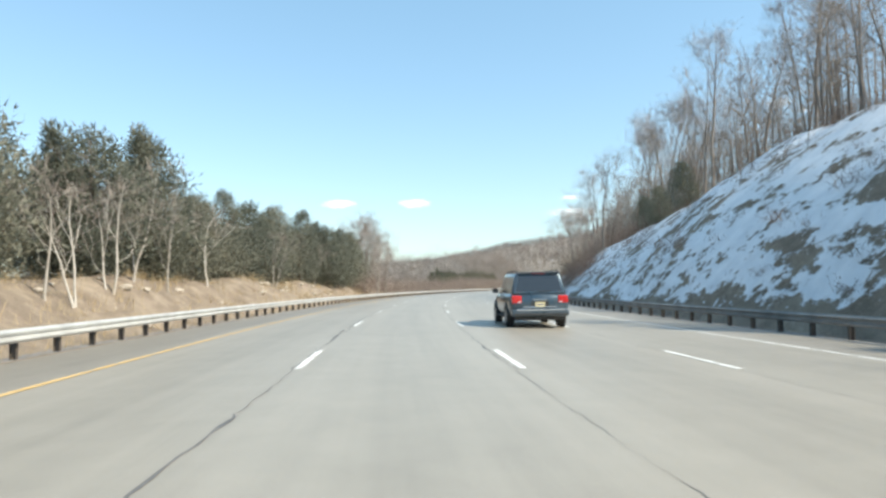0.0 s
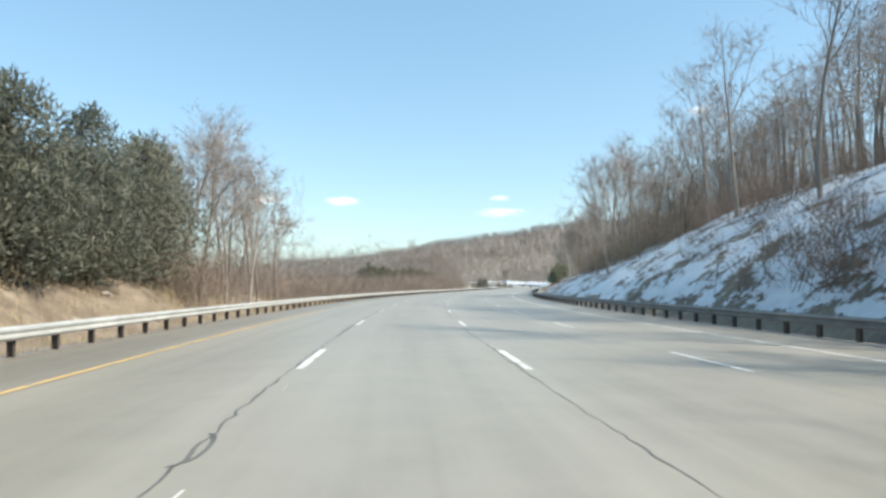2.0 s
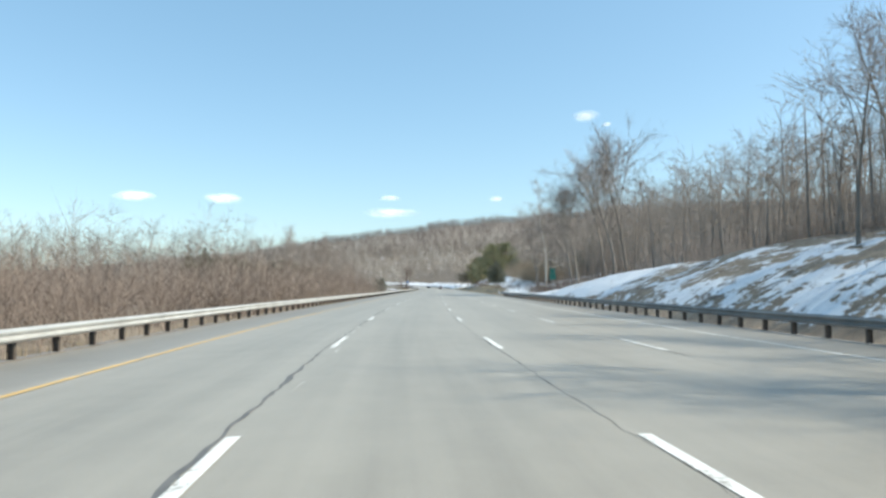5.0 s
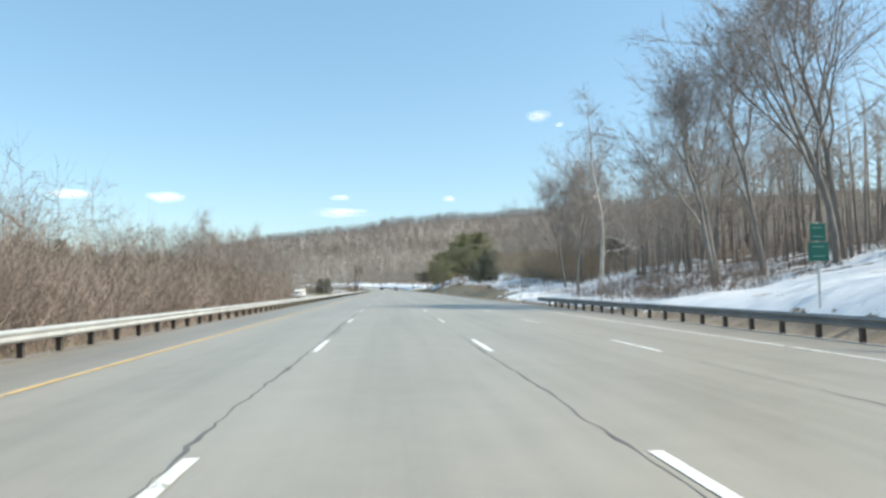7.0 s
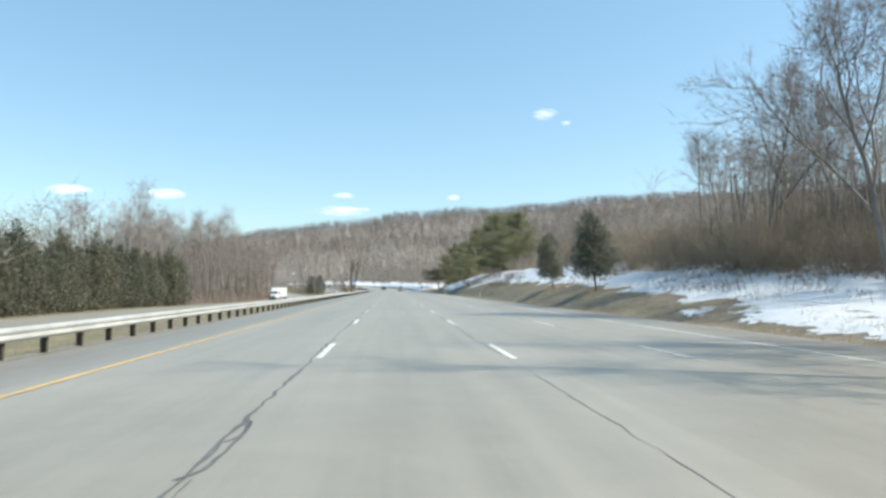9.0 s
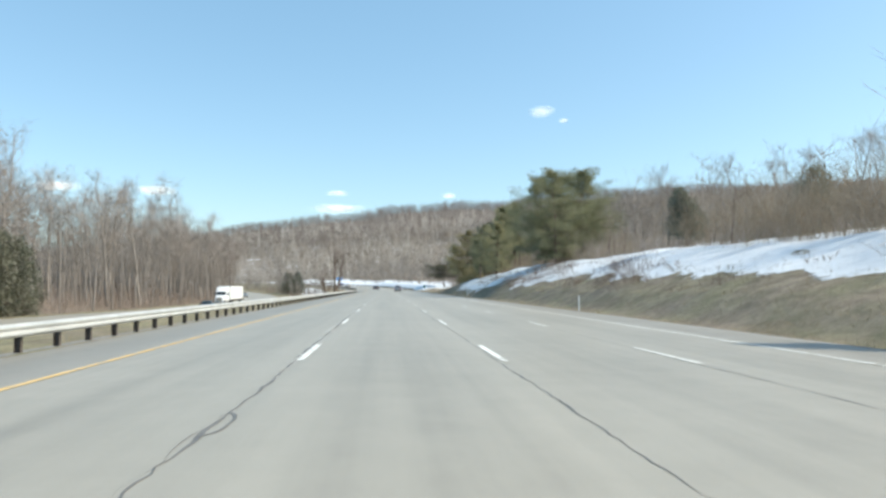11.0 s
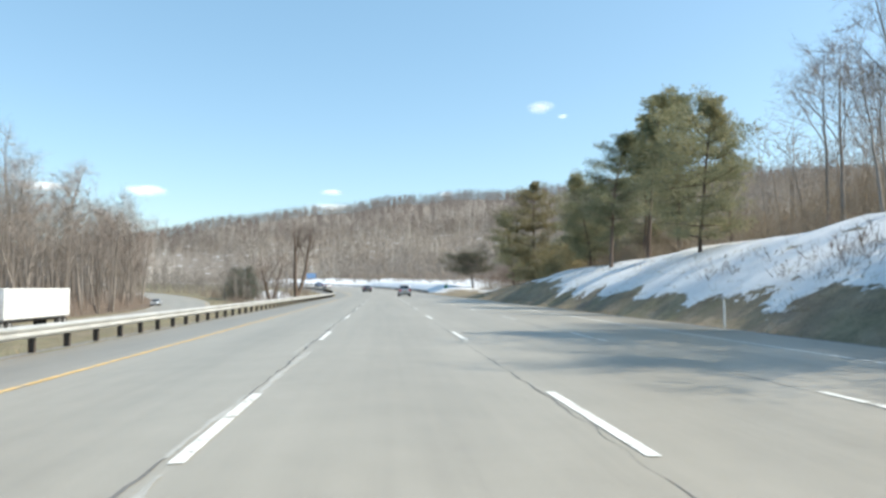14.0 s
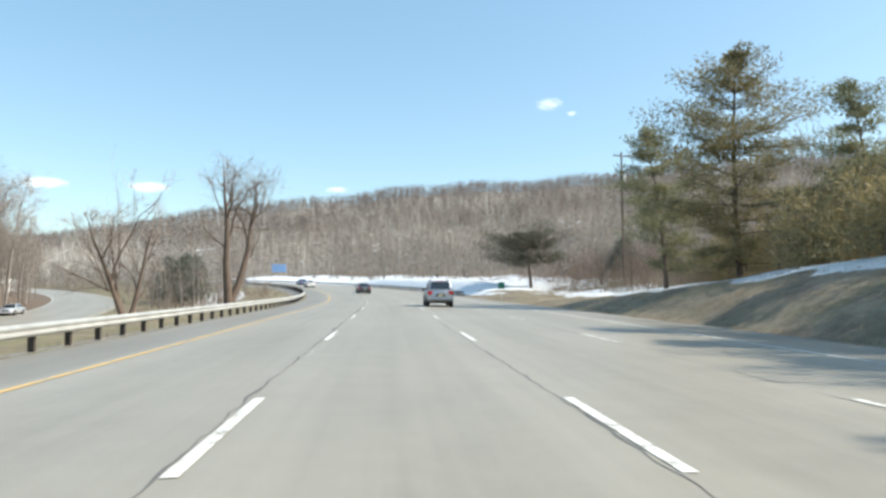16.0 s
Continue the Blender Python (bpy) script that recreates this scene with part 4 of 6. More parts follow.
YELLOW = needles("bronzed_needles", (0.15, 0.14, 0.075), (0.28, 0.24, 0.125), (0.45, 0.36, 0.19))
BRONZE = pine("pine", "pine with bronzed yellowish needles on the bank", 320, 16.2, 5.6, 0.10, 15, 7, 9, 60, YELLOW, 0.58, 0.0, 0.27)
place_one(BRONZE, 539, 24.2, 1.0)
DUSKY = pine("pine", "dusky pine with a dense head beside the bronzed one", 323, 12.8, 4.0, 0.16, 12, 7, 8, 54, PINE, 0.65, 0.0, 0.27)
place_one(DUSKY, 547, 22.4, 0.6)
plant([DUSKY], "dusky pines on the bank", [(533, 29.5), (521, 28)], rng, 0.85, 1.0)
BUSH = cedar("bush", "ragged yellowish-brown evergreen bush on the bank", 345, 5.5, 2.6, 0.06, 80, 24, YELLOW, 0.016, 0.4, 0.4)
plant([BUSH], "yellowish bushes on the bank", [(542, 28), (527, 24.4), (531, 27.5), (549, 27.5), (523, 26.5), (530, 23.2), (536, 30), (545, 26.5), (518, 23.8), (533, 25.4), (524.5, 23.4)], rng, 0.6, 1.1)
plant(SAPLING, "saplings among the pines", scatter(rng, 26, 500, 580, 23.5, 31, 1.8), rng, 0.6, 1.1)
FLAT = pine("pine", "low flat-topped pine standing alone on snow", 330, 8.6, 7.0, 0.50, 6, 8, 11, 64, needles("dusky_needles", (0.07, 0.072, 0.052), (0.12, 0.113, 0.078), (0.20, 0.175, 0.115)), 0.6, 1.0, 0.34, 2.2)
place_one(FLAT, 595, 26.0, 0.5)
JUN = cedar("juniper", "small dark rounded evergreen on a bare stem", 340, 7.0, 2.0, 0.26, 140, 34, CEDAR, 0.02, 0.6, 0.4)
place_one(JUN, 339.5, 18.4, 0.0, 1.1)
plant([JUN], "small dark evergreens on the verge", [(356, 18.4), (405, 30), (409, 31.5)], rng, 0.85, 1.0)
plant([EVER[1]], "dark evergreens in the wood", [(395, 36), (588, 38), (330, 38)], rng, 0.5, 0.8)
plant([EVER[0]], "dark evergreens between the carriageways", [(622, -27), (630, -29.5), (637, -27.5), (632, -25)], rng, 0.85, 1.05)
plant([EVER[1]], "small dark evergreens on the snowy bank", [(84, 25.5), (66, 25), (72, 24)], rng, 0.42, 0.55)


# ---- thickets and far woods ----
def thicket(name, label, places, seed, hmin, hmax, stems, mat, spread=1.2, thin=0.016, forks=5, tilt=0.32):
    """A mass of thin upright stems with forked tips."""
    r = np.random.RandomState(seed)
    st = Stems()
    for s, u, k in places:
        x, y = spot(s, u)
        z = float(land_z(s, u))
        n = stems
        b = np.stack([float(x) + r.normal(0, spread * 0.6, n), float(y) + r.normal(0, spread * 0.6, n), np.full(n, z - 0.1)], 1)
        h = r.uniform(hmin, hmax, (n, 1)) * k * (1 + 0.35 * float(lump(s, u, 9, 4.0)))
        d = unit(np.stack([r.normal(0, tilt, n), r.normal(0, tilt, n), np.ones(n)], 1))
        tip = b + d * h
        st.twigs(b, tip, thin)
        for q in range(forks):
            m = b + d * h * r.uniform(0.3, 0.85, (n, 1))
            st.twigs(m, m + unit(d + r.normal(0, 0.62, (n, 3))) * h * r.uniform(0.16, 0.42, (n, 1)), thin * 0.62)
    ob = new(name, st.mesh(name, mat))
    return tagged(ob, label, "brush", kind="stuff")


r2 = np.random.RandomState(8)
OLIVE = needles("olive_brush", (0.165, 0.13, 0.092), (0.26, 0.208, 0.15), (0.37, 0.295, 0.215))
RUSSET = needles("russet_brush", (0.12, 0.085, 0.065), (0.20, 0.145, 0.115), (0.31, 0.235, 0.19))
thicket("brush", "tall dry reddish-brown brush behind the median rail", [(s, -10.8 - 12 * r2.beta(1, 1.4), r2.uniform(0.65, 1.1) * float(np.interp(s, (180, 225, 285, 297), (1.0, 1.4, 1.3, 0.8)))) for s in r2.uniform(98, 297, 640)], 21, 2.2, 4.5, 24, BRUSH, 1.4, 0.012, 9, 0.45)
thicket("brush", "dry undergrowth along the edge of the bank wood", [(r2.uniform(0, 190), r2.uniform(26.5, 36), r2.uniform(0.4, 1.0)) for _ in range(230)], 22, 1.2, 3.4, 18, RUSSET, 1.3, 0.014, 6, 0.6)
thicket("brush", "dry undergrowth under the level wood", [(s, u, k * float(np.interp(s, (235, 250, 300, 312), (1, 0.3, 0.3, 1)) if u < 35 else 1)) for s, u, k in ((r2.uniform(190, 440), r2.uniform(27, 48), r2.uniform(0.4, 1.0)) for _ in range(420))], 23, 1.5, 5.0, 24, TWIG, 1.4)
thicket("brush", "low bramble tufts poking through the snow", [(r2.uniform(5, 180), 15 + 12 * r2.beta(1.2, 1.1), r2.uniform(0.25, 1.0)) for _ in range(260)], 24, 0.5, 1.7, 22, RUSSET, 0.8, 0.015, 3, 0.8)
thicket("brush", "dry undergrowth beyond the opposite carriageway", [(s, float(opp_u(s)) - 8.5 - 20 * r2.beta(1, 1.5), r2.uniform(0.5, 1.1)) for s in r2.uniform(430, 640, 220)], 25, 1.2, 3.6, 20, BRUSH)
thicket("brush", "tall dead grass tufts on the left bank", [(r2.uniform(5, 150), r2.uniform(-16, -10.5), r2.uniform(0.3, 1.0)) for _ in range(620)], 26, 0.3, 1.1, 20, simple("dead_grass", (0.30, 0.22, 0.12), (0.50, 0.40, 0.25), 0.5, 0.9), 0.7, 0.012, 1)
thicket("brush", "dry undergrowth behind the pines", [(r2.uniform(440, 640), r2.uniform(31, 46), r2.uniform(0.4, 1.0)) for _ in range(200)], 27, 1.0, 3.2, 20, BRUSH)


def far_wood(name, label, n, seed, region, hmin, hmax, spikes, thick, fork=0, mat=None, bare=0.32):
    """Many small leafless trees on the hill."""
    r = np.random.RandomState(seed)
    X = r.uniform(region[0], region[1], n * 2)
    Y = region[2] + (region[3] - region[2]) * r.uniform(0, 1, n * 2) ** 1.15
    wx, wy = from_end(X, Y)
    # keep clear of both carriageways
    line = np.stack([_X[::12], _Y[::12]], 1)
    dist = np.full(len(wx), 1e9)
    for p in line:
        dist = np.minimum(dist, (wx - p[0]) ** 2 + (wy - p[1]) ** 2)
    opp = np.stack(spot(np.arange(200, 860, 6.0), opp_u(np.arange(200, 860, 6.0))), 1)
    for p in opp:
        dist = np.minimum(dist, (np.sqrt((wx - p[0]) ** 2 + (wy - p[1]) ** 2) + region[4] - 10) ** 2)
    keep = np.sqrt(dist) > region[4]
    X, Y, wx, wy = (q[keep][:n] for q in (X, Y, wx, wy))
    n = len(X)
    z = np.maximum(hill_z(X, Y), region[5])
    h = r.uniform(hmin, hmax, n)
    b = np.stack([wx, wy, z - 0.3], 1)
    st = Stems()
    d = unit(np.stack([r.normal(0, 0.05, n), r.normal(0, 0.05, n), np.ones(n)], 1))
    st.twigs(b, b + d * h[:, None], thick * (0.6 if fork == 0 else 1.2))
    for k in range(spikes):
        t = r.uniform(bare, 0.97, (n, 1))
        p = b + d * h[:, None] * t
        e = unit(np.stack([r.normal(0, 0.8, n), r.normal(0, 0.8, n), r.uniform(0.2, 1.0, n)], 1))
        q = p + e * h[:, None] * 0.34 * np.sin(math.pi * np.clip((t + 0.12 - bare) / (1.17 - bare), 0.05, 1)) ** 0.7 * r.uniform(0.6, 1.2, (n, 1))
        st.twigs(p, q, thick)
        if fork:
            for _ in range(fork):
                m = p + (q - p) * r.uniform(0.3, 0.9, (n, 1))
                st.twigs(m, m + unit(e + r.normal(0, 0.6, (n, 3))) * h[:, None] * r.uniform(0.05, 0.12, (n, 1)), thick * 0.7)
    return tagged(new(name, st.mesh(name, mat or FAR_TWIG)), label, "wood", kind="stuff")


def far_trunks(name, label, n, seed, region):
    """Pale bare stems on the lower slope of the ridge, in loose stands."""
    r = np.random.RandomState(seed)
    X, Y = r.uniform(region[0], region[1], n), r.uniform(region[2], region[3], n)
    keep = (np.sin(X / 31 + 2 * np.sin(Y / 47)) + np.sin(X / 13 + Y / 29) > -0.3) & (hill_z(X, Y) > 2) & (hill_z(X, Y) < 62)
    X, Y = X[keep], Y[keep]
    wx, wy = from_end(X, Y)
    h = r.uniform(8, 14, (len(X), 1))
    b = np.stack([wx, wy, hill_z(X, Y) - 0.3], 1)
    d = unit(np.stack([r.normal(0, 0.04, len(X)), r.normal(0, 0.04, len(X)), np.ones(len(X))], 1))
    st = Stems()
    st.spikes(b, b + d * h, r.uniform(0.12, 0.26, len(X)))
    return tagged(new(name, st.mesh(name, BARK_PALE)), label, "wood", kind="stuff")


def cheap_wood(name, label, places, seed, hmin, hmax, limbs, forks, mat):
    """Background trees of the roadside wood, too deep in it to be told apart."""
    r = np.random.RandomState(seed)
    su = np.array(places)
    x, y = spot(su[:, 0], su[:, 1])
    n = len(su)
    b = np.stack([x, y, land_z(su[:, 0], su[:, 1]) - 0.3], 1)
    h = r.uniform(hmin, hmax, (n, 1))
    d = unit(np.stack([r.normal(0, 0.06, n), r.normal(0, 0.06, n), np.ones(n)], 1))
    st = Stems()
    st.spikes(b, b + d * h, 0.10 + 0.005 * h)
    for k in range(limbs):
        t = r.uniform(0.3, 0.96, (n, 1))
        p = b + d * h * t
        e = unit(np.stack([r.normal(0, 0.8, n), r.normal(0, 0.8, n), r.uniform(0.2, 1.0, n)], 1))
        q = p + e * h * 0.32 * np.sin(math.pi * np.clip((t - 0.15) / 0.9, 0, 1)) ** 0.7 * r.uniform(0.6, 1.2, (n, 1))
        st.twigs(p, q, 0.035)
        for _ in range(forks):
            m = p + (q - p) * r.uniform(0.25, 0.95, (n, 1))
            st.twigs(m, m + unit(e + r.normal(0, 0.55, (n, 3))) * h * r.uniform(0.05, 0.13, (n, 1)), 0.02)
    return tagged(new(name, st.mesh(name, mat)), label, "wood", kind="stuff")


FAR_TWIG = needles("far_branches", (0.25, 0.213, 0.18), (0.30, 0.257, 0.218), (0.355, 0.307, 0.262))
WOOD_TWIG = needles("wood_branches", (0.20, 0.175, 0.155), (0.285, 0.25, 0.22), (0.38, 0.335, 0.295))
RIDGE_TWIG = needles("ridge_branches", (0.20, 0.165, 0.148), (0.245, 0.202, 0.18), (0.29, 0.24, 0.215))
far_wood("far_wood", "leafless mauve-brown wood along the top of the ridge", 17000, 31, (-700, 700, 420, 830, 40, -4), 9.0, 12.5, 22, 0.11, 0, RIDGE_TWIG, 0.05)
far_wood("far_wood", "leafless grey wood on the lower ridge", 15000, 35, (-560, 560, 150, 470, 40, -4), 9.0, 13.0, 20, 0.10, 0, None, 0.12)
far_trunks("far_trunks", "pale trunks standing over old snow on the lower ridge", 9000, 34, (-420, 420, 150, 560))
far_wood("far_wood", "leafless wood at the foot of the ridge", 1300, 32, (-330, 330, 70, 260, 24, -2.6), 11, 18, 28, 0.06, 2, WOOD_TWIG)
far_wood("far_wood", "leafless wood beyond the opposite carriageway", 420, 33, (-150, -48, -190, 130, 44, -2.6), 16, 23, 30, 0.05, 3, WOOD_TWIG)
cheap_wood("background_wood", "hazy leafless wood deep behind the bank", [(r2.uniform(20, 235), r2.uniform(36, 72)) for _ in range(260)], 51, 9, 16, 16, 4, WOOD_TWIG)
cheap_wood("background_wood", "hazy leafless wood behind the level ground", [(r2.uniform(225, 345), r2.uniform(30, 50)) for _ in range(120)], 54, 9, 15, 18, 5, WOOD_TWIG)
cheap_wood("background_wood", "hazy leafless wood deep behind the level ground", [(r2.uniform(235, 640), r2.uniform(42, 85)) for _ in range(380)], 52, 8, 15, 16, 4, WOOD_TWIG)
cheap_wood("background_wood", "dense leafless wood close behind the pines", [(r2.uniform(440, 562), r2.uniform(34, 58)) for _ in range(170)], 81, 8, 14, 22, 5, WOOD_TWIG)
cheap_wood("background_wood", "dense dark wood close behind the snowy crest", [(r2.uniform(118, 240), r2.uniform(27, 46)) for _ in range(150)], 82, 8, 14, 22, 5, WOOD_TWIG)
cheap_wood("background_wood", "dense wood close behind the level snow", [(r2.uniform(285, 350), r2.uniform(28, 46)) for _ in range(80)], 83, 8, 13, 22, 5, WOOD_TWIG)
thicket("brush", "tangled brown undergrowth beneath the pines", [(s, u, k * float(np.clip((u - 23.5) / 8, 0.2, 1))) for s, u, k in ((r2.uniform(455, 558), r2.uniform(25.5, 40), r2.uniform(0.6, 1.0)) for _ in range(240))], 84, 2.5, 6.5, 16, OLIVE, 1.5, 0.018, 9, 0.45)
cheap_wood("background_wood", "hazy leafless wood deep behind the opposite carriageway", [(s, float(opp_u(s)) - r2.uniform(14, 62)) for s in r2.uniform(430, 660, 260)], 53, 12, 20, 16, 4, WOOD_TWIG)
thicket("brush", "dense brown undergrowth at the foot of the bank wood", [(r2.uniform(130, 235), r2.uniform(24, 40), r2.uniform(0.5, 1.0)) for _ in range(230)], 61, 2.0, 5.5, 18, BRUSH, 1.5, 0.013, 8)
thicket("brush", "dense olive-brown bushes on the crest of the snowy bank", [(r2.uniform(96, 190), 20.5 + 9 * r2.beta(2, 1.3), r2.uniform(0.5, 1.0)) for _ in range(170)], 65, 1.4, 4.0, 18, RUSSET, 1.3, 0.014, 8, 0.7)
thicket("brush", "brush behind the dark evergreens", [(r2.uniform(0, 135), r2.uniform(-38, -22), r2.uniform(0.6, 1.0)) for _ in range(150)], 66, 2.0, 4.5, 18, BRUSH, 1.5, 0.016, 7)
thicket("brush", "brown undergrowth among the pines", [(s, u, k * float(np.clip((u - 22) / 7, 0.2, 1))) for s, u, k in ((r2.uniform(500, 585), r2.uniform(24, 33), r2.uniform(0.5, 1.0)) for _ in range(190))], 67, 1.5, 4.6, 16, OLIVE, 1.3, 0.016, 7, 0.6)
DRY_OLIVE = needles("dry_olive_grass", (0.17, 0.148, 0.088), (0.30, 0.25, 0.155), (0.47, 0.39, 0.26))
DRY = simple("dry_grass", (0.24, 0.19, 0.115), (0.44, 0.36, 0.24), 0.5, 0.9)
thicket("grass", "short dry grass tufts along the verge", [(r2.uniform(268, 575), 12.4 + 9.5 * r2.beta(1, 1.2), r2.uniform(0.5, 1.3)) for _ in range(3200)], 62, 0.10, 0.36, 12, DRY_OLIVE, 0.6, 0.010, 0, 0.6)
thicket("grass", "short dry grass tufts on the median", [(r2.uniform(270, 560), -8.8 - 12 * r2.beta(1, 1.6), r2.uniform(0.5, 1.2)) for _ in range(1300)], 63, 0.10, 0.4, 16, DRY, 0.7, 0.008, 0)
thicket("grass", "dead grass and weeds under the median rail", [(r2.uniform(0, 300), r2.uniform(-10.6, -8.6), r2.uniform(0.5, 1.3)) for _ in range(700)], 64, 0.12, 0.5, 14, DRY, 0.5, 0.008, 0)

thicket("brush", "olive-brown bushes above the snow at the foot of the bank wood", [(r2.uniform(122, 158), r2.uniform(19.5, 27), r2.uniform(0.6, 1.0)) for _ in range(90)], 68, 2.0, 5.5, 18, OLIVE, 1.3, 0.016, 8, 0.6)
thicket("brush", "low brown brush poking through patchy snow", [(r2.uniform(255, 335), r2.uniform(19, 29), r2.uniform(0.4, 1.0)) for _ in range(130)], 69, 0.7, 2.0, 18, RUSSET, 1.0, 0.013, 5, 0.6)
thicket("brush", "brown brush in patchy snow behind the rail", [(r2.uniform(256, 274), r2.uniform(17.5, 21.5), r2.uniform(0.5, 1.0)) for _ in range(26)] + [(r2.uniform(256, 318), r2.uniform(24.5, 34), r2.uniform(0.4, 0.9)) for _ in range(40)], 85, 1.3, 3.0, 20, RUSSET, 1.1, 0.013, 9, 0.55)
cheap_wood("background_wood", "brown leafless wood between the carriageways", [(s, r2.uniform(float(opp_u(s)) + 11, -15)) for s in r2.uniform(600, 860, 280)], 55, 4, 10, 18, 5, WOOD_TWIG)
cheap_wood("background_wood", "hazy leafless wood past the bend", [(r2.uniform(640, 860), r2.uniform(26, 75)) for _ in range(170)], 56, 8, 14, 16, 4, WOOD_TWIG)
thicket("brush", "brown brush in the narrowing median", [(s, r2.uniform(float(opp_u(s)) + 9, -13), r2.uniform(0.5, 1.0)) for s in r2.uniform(575, 720, 150)], 70, 1.0, 3.2, 16, BRUSH, 1.4, 0.02, 6)


# ---- rocks on the straw bank ----
def rock(seed):
    r = np.random.RandomState(seed)
    bm = bmesh.new()
    bmesh.ops.create_icosphere(bm, subdivisions=2, radius=0.5)
    for v in bm.verts:
        k = 1 + 0.35 * noise.noise(v.co * 2.2 + Vector((seed, 1, 2)))
        v.co = Vector((v.co.x * k * 1.3, v.co.y * k, v.co.z * k * 0.6))
    me = bpy.data.meshes.new("rock")
    bm.to_mesh(me)
    bm.free()
    me.materials.append(ROCK)
    return me


ROCK = simple("pale_field_stone", (0.30, 0.255, 0.20), (0.56, 0.50, 0.42), 0.4, 0.9, 0.0, 0.02)
ROCKS = [rock(k) for k in range(4)]
for k in range(44):
    s, u = r2.uniform(8, 96), -10.4 - 4.6 * r2.beta(1.2, 1.5)
    z = r2.uniform(0.22, 0.62)
    ob = new("rock", ROCKS[k % 4])
    x, y = spot(s, u)
    ob.matrix_basis = Matrix.LocRotScale((float(x), float(y), float(land_z(s, u)) + 0.06 * z), Euler((r2.uniform(-0.3, 0.3), r2.uniform(-0.3, 0.3), r2.uniform(0, 6.28))), (z, z * r2.uniform(0.7, 1.2), z))
    tagged(ob, "pale weathered stone half sunk in the straw bank", "rock", "stones on the straw bank")
cheap_wood("background_wood", "hazy leafless wood along the crest of the bank", [(s, u + 8 * float(s < 27)) for s, u in ((r2.uniform(15, 195), r2.uniform(29, 42)) for _ in range(150))], 57, 7, 13, 20, 5, WOOD_TWIG)
cheap_wood("background_wood", "hazy leafless wood behind the sign", [(r2.uniform(190, 262), r2.uniform(29, 44)) for _ in range(70)], 58, 7, 13, 20, 5, WOOD_TWIG)
cheap_wood("background_wood", "brown leafless wood along the opposite carriageway", [(s, float(opp_u(s)) - r2.uniform(10, 50)) for s in r2.uniform(655, 870, 230)], 59, 8, 14, 16, 4, WOOD_TWIG)
cheap_wood("background_wood", "tall hazy wood beyond the median", [(s, float(opp_u(s)) - 10 - 34 * r2.beta(1, 1.4)) for s in r2.uniform(440, 600, 150)], 60, 11, 19, 22, 5, WOOD_TWIG)
thicket("brush", "dark russet bush low on the snowy bank", [(r2.uniform(79, 93), r2.uniform(15.6, 20), r2.uniform(0.6, 1.0)) for _ in range(26)], 71, 1.2, 3.0, 26, RUSSET, 1.0, 0.018, 8, 0.6)
thicket("brush", "russet bushes on the roadside bank", [(r2.uniform(386, 404), r2.uniform(17, 22), r2.uniform(0.5, 1.0)) for _ in range(24)] + [(r2.uniform(345, 470), r2.uniform(17, 24), r2.uniform(0.25, 0.7)) for _ in range(60)], 72, 0.8, 2.4, 20, RUSSET, 1.0, 0.014, 6, 0.7)
thicket("brush", "dense olive-brown thicket behind the snowy ground", [(r2.uniform(312, 405), 26 + 11 * r2.beta(1, 1.3), r2.uniform(0.6, 1.0)) for _ in range(190)], 73, 3.0, 7.0, 16, OLIVE, 1.5, 0.016, 11, 0.45)
thicket("brush", "rounded masses of pale olive-grey brush at the edge of the level wood", [(s0 + r2.normal(0, 1.6), u0 + r2.normal(0, 1.3), k0 * r2.uniform(0.7, 1.0)) for s0, u0, k0 in ((318, 29, 0.8), (325, 27.5, 0.9), (333, 28, 1.0), (341, 28.5, 1.0), (349, 28, 0.9), (357, 29, 0.8), (330, 33, 1.0), (345, 33, 1.0)) for _ in range(12)], 86, 3.0, 6.5, 26, OLIVE, 1.2, 0.018, 10, 0.6)
thicket("brush", "dense brown thicket behind the pines", [(s, u, k * float(np.clip((u - 25) / 8, 0.2, 1))) for s, u, k in ((r2.uniform(425, 520), r2.uniform(28, 38), r2.uniform(0.6, 1.0)) for _ in range(130))], 74, 2.5, 6.0, 16, OLIVE, 1.5, 0.018, 9, 0.45)
thicket("brush", "russet bushes in the shade of the pines", [(r2.uniform(420, 437), r2.uniform(17.5, 24), r2.uniform(0.5, 1.0)) for _ in range(28)], 75, 0.8, 2.4, 20, RUSSET, 1.0, 0.015, 7, 0.7)
for k in range(28):
    # pale ragged patches along the worn joint
    s0 = 348 + 4.4 * k + crack_rng.uniform(0, 2)
    stripe("joint_patch", s0, s0 + crack_rng.uniform(3, 6.5), (-1.69, -1.46)[k % 2] + crack_rng.uniform(-0.03, 0.05), 0, OLD_PAINT, 0.0045, road, "pale ragged patch along a worn joint", wiggle(200 + k, 0.05, 0.02, 0.085), step=0.2)
thicket("brush", "tall brown thicket at the end of the bank", [(r2.uniform(545, 600), 30 + 12 * r2.beta(1, 1.2), r2.uniform(0.6, 1.0)) for _ in range(120)], 76, 3.0, 7.5, 16, RUSSET, 1.5, 0.020, 9, 0.4)
thicket("brush", "dense rounded brown brush close behind the median rail", [(r2.uniform(205, 288), -11 - 6 * r2.beta(1, 1.2), r2.uniform(0.7, 1.0)) for _ in range(190)], 77, 2.6, 5.4, 16, BRUSH, 1.5, 0.013, 9, 0.5)

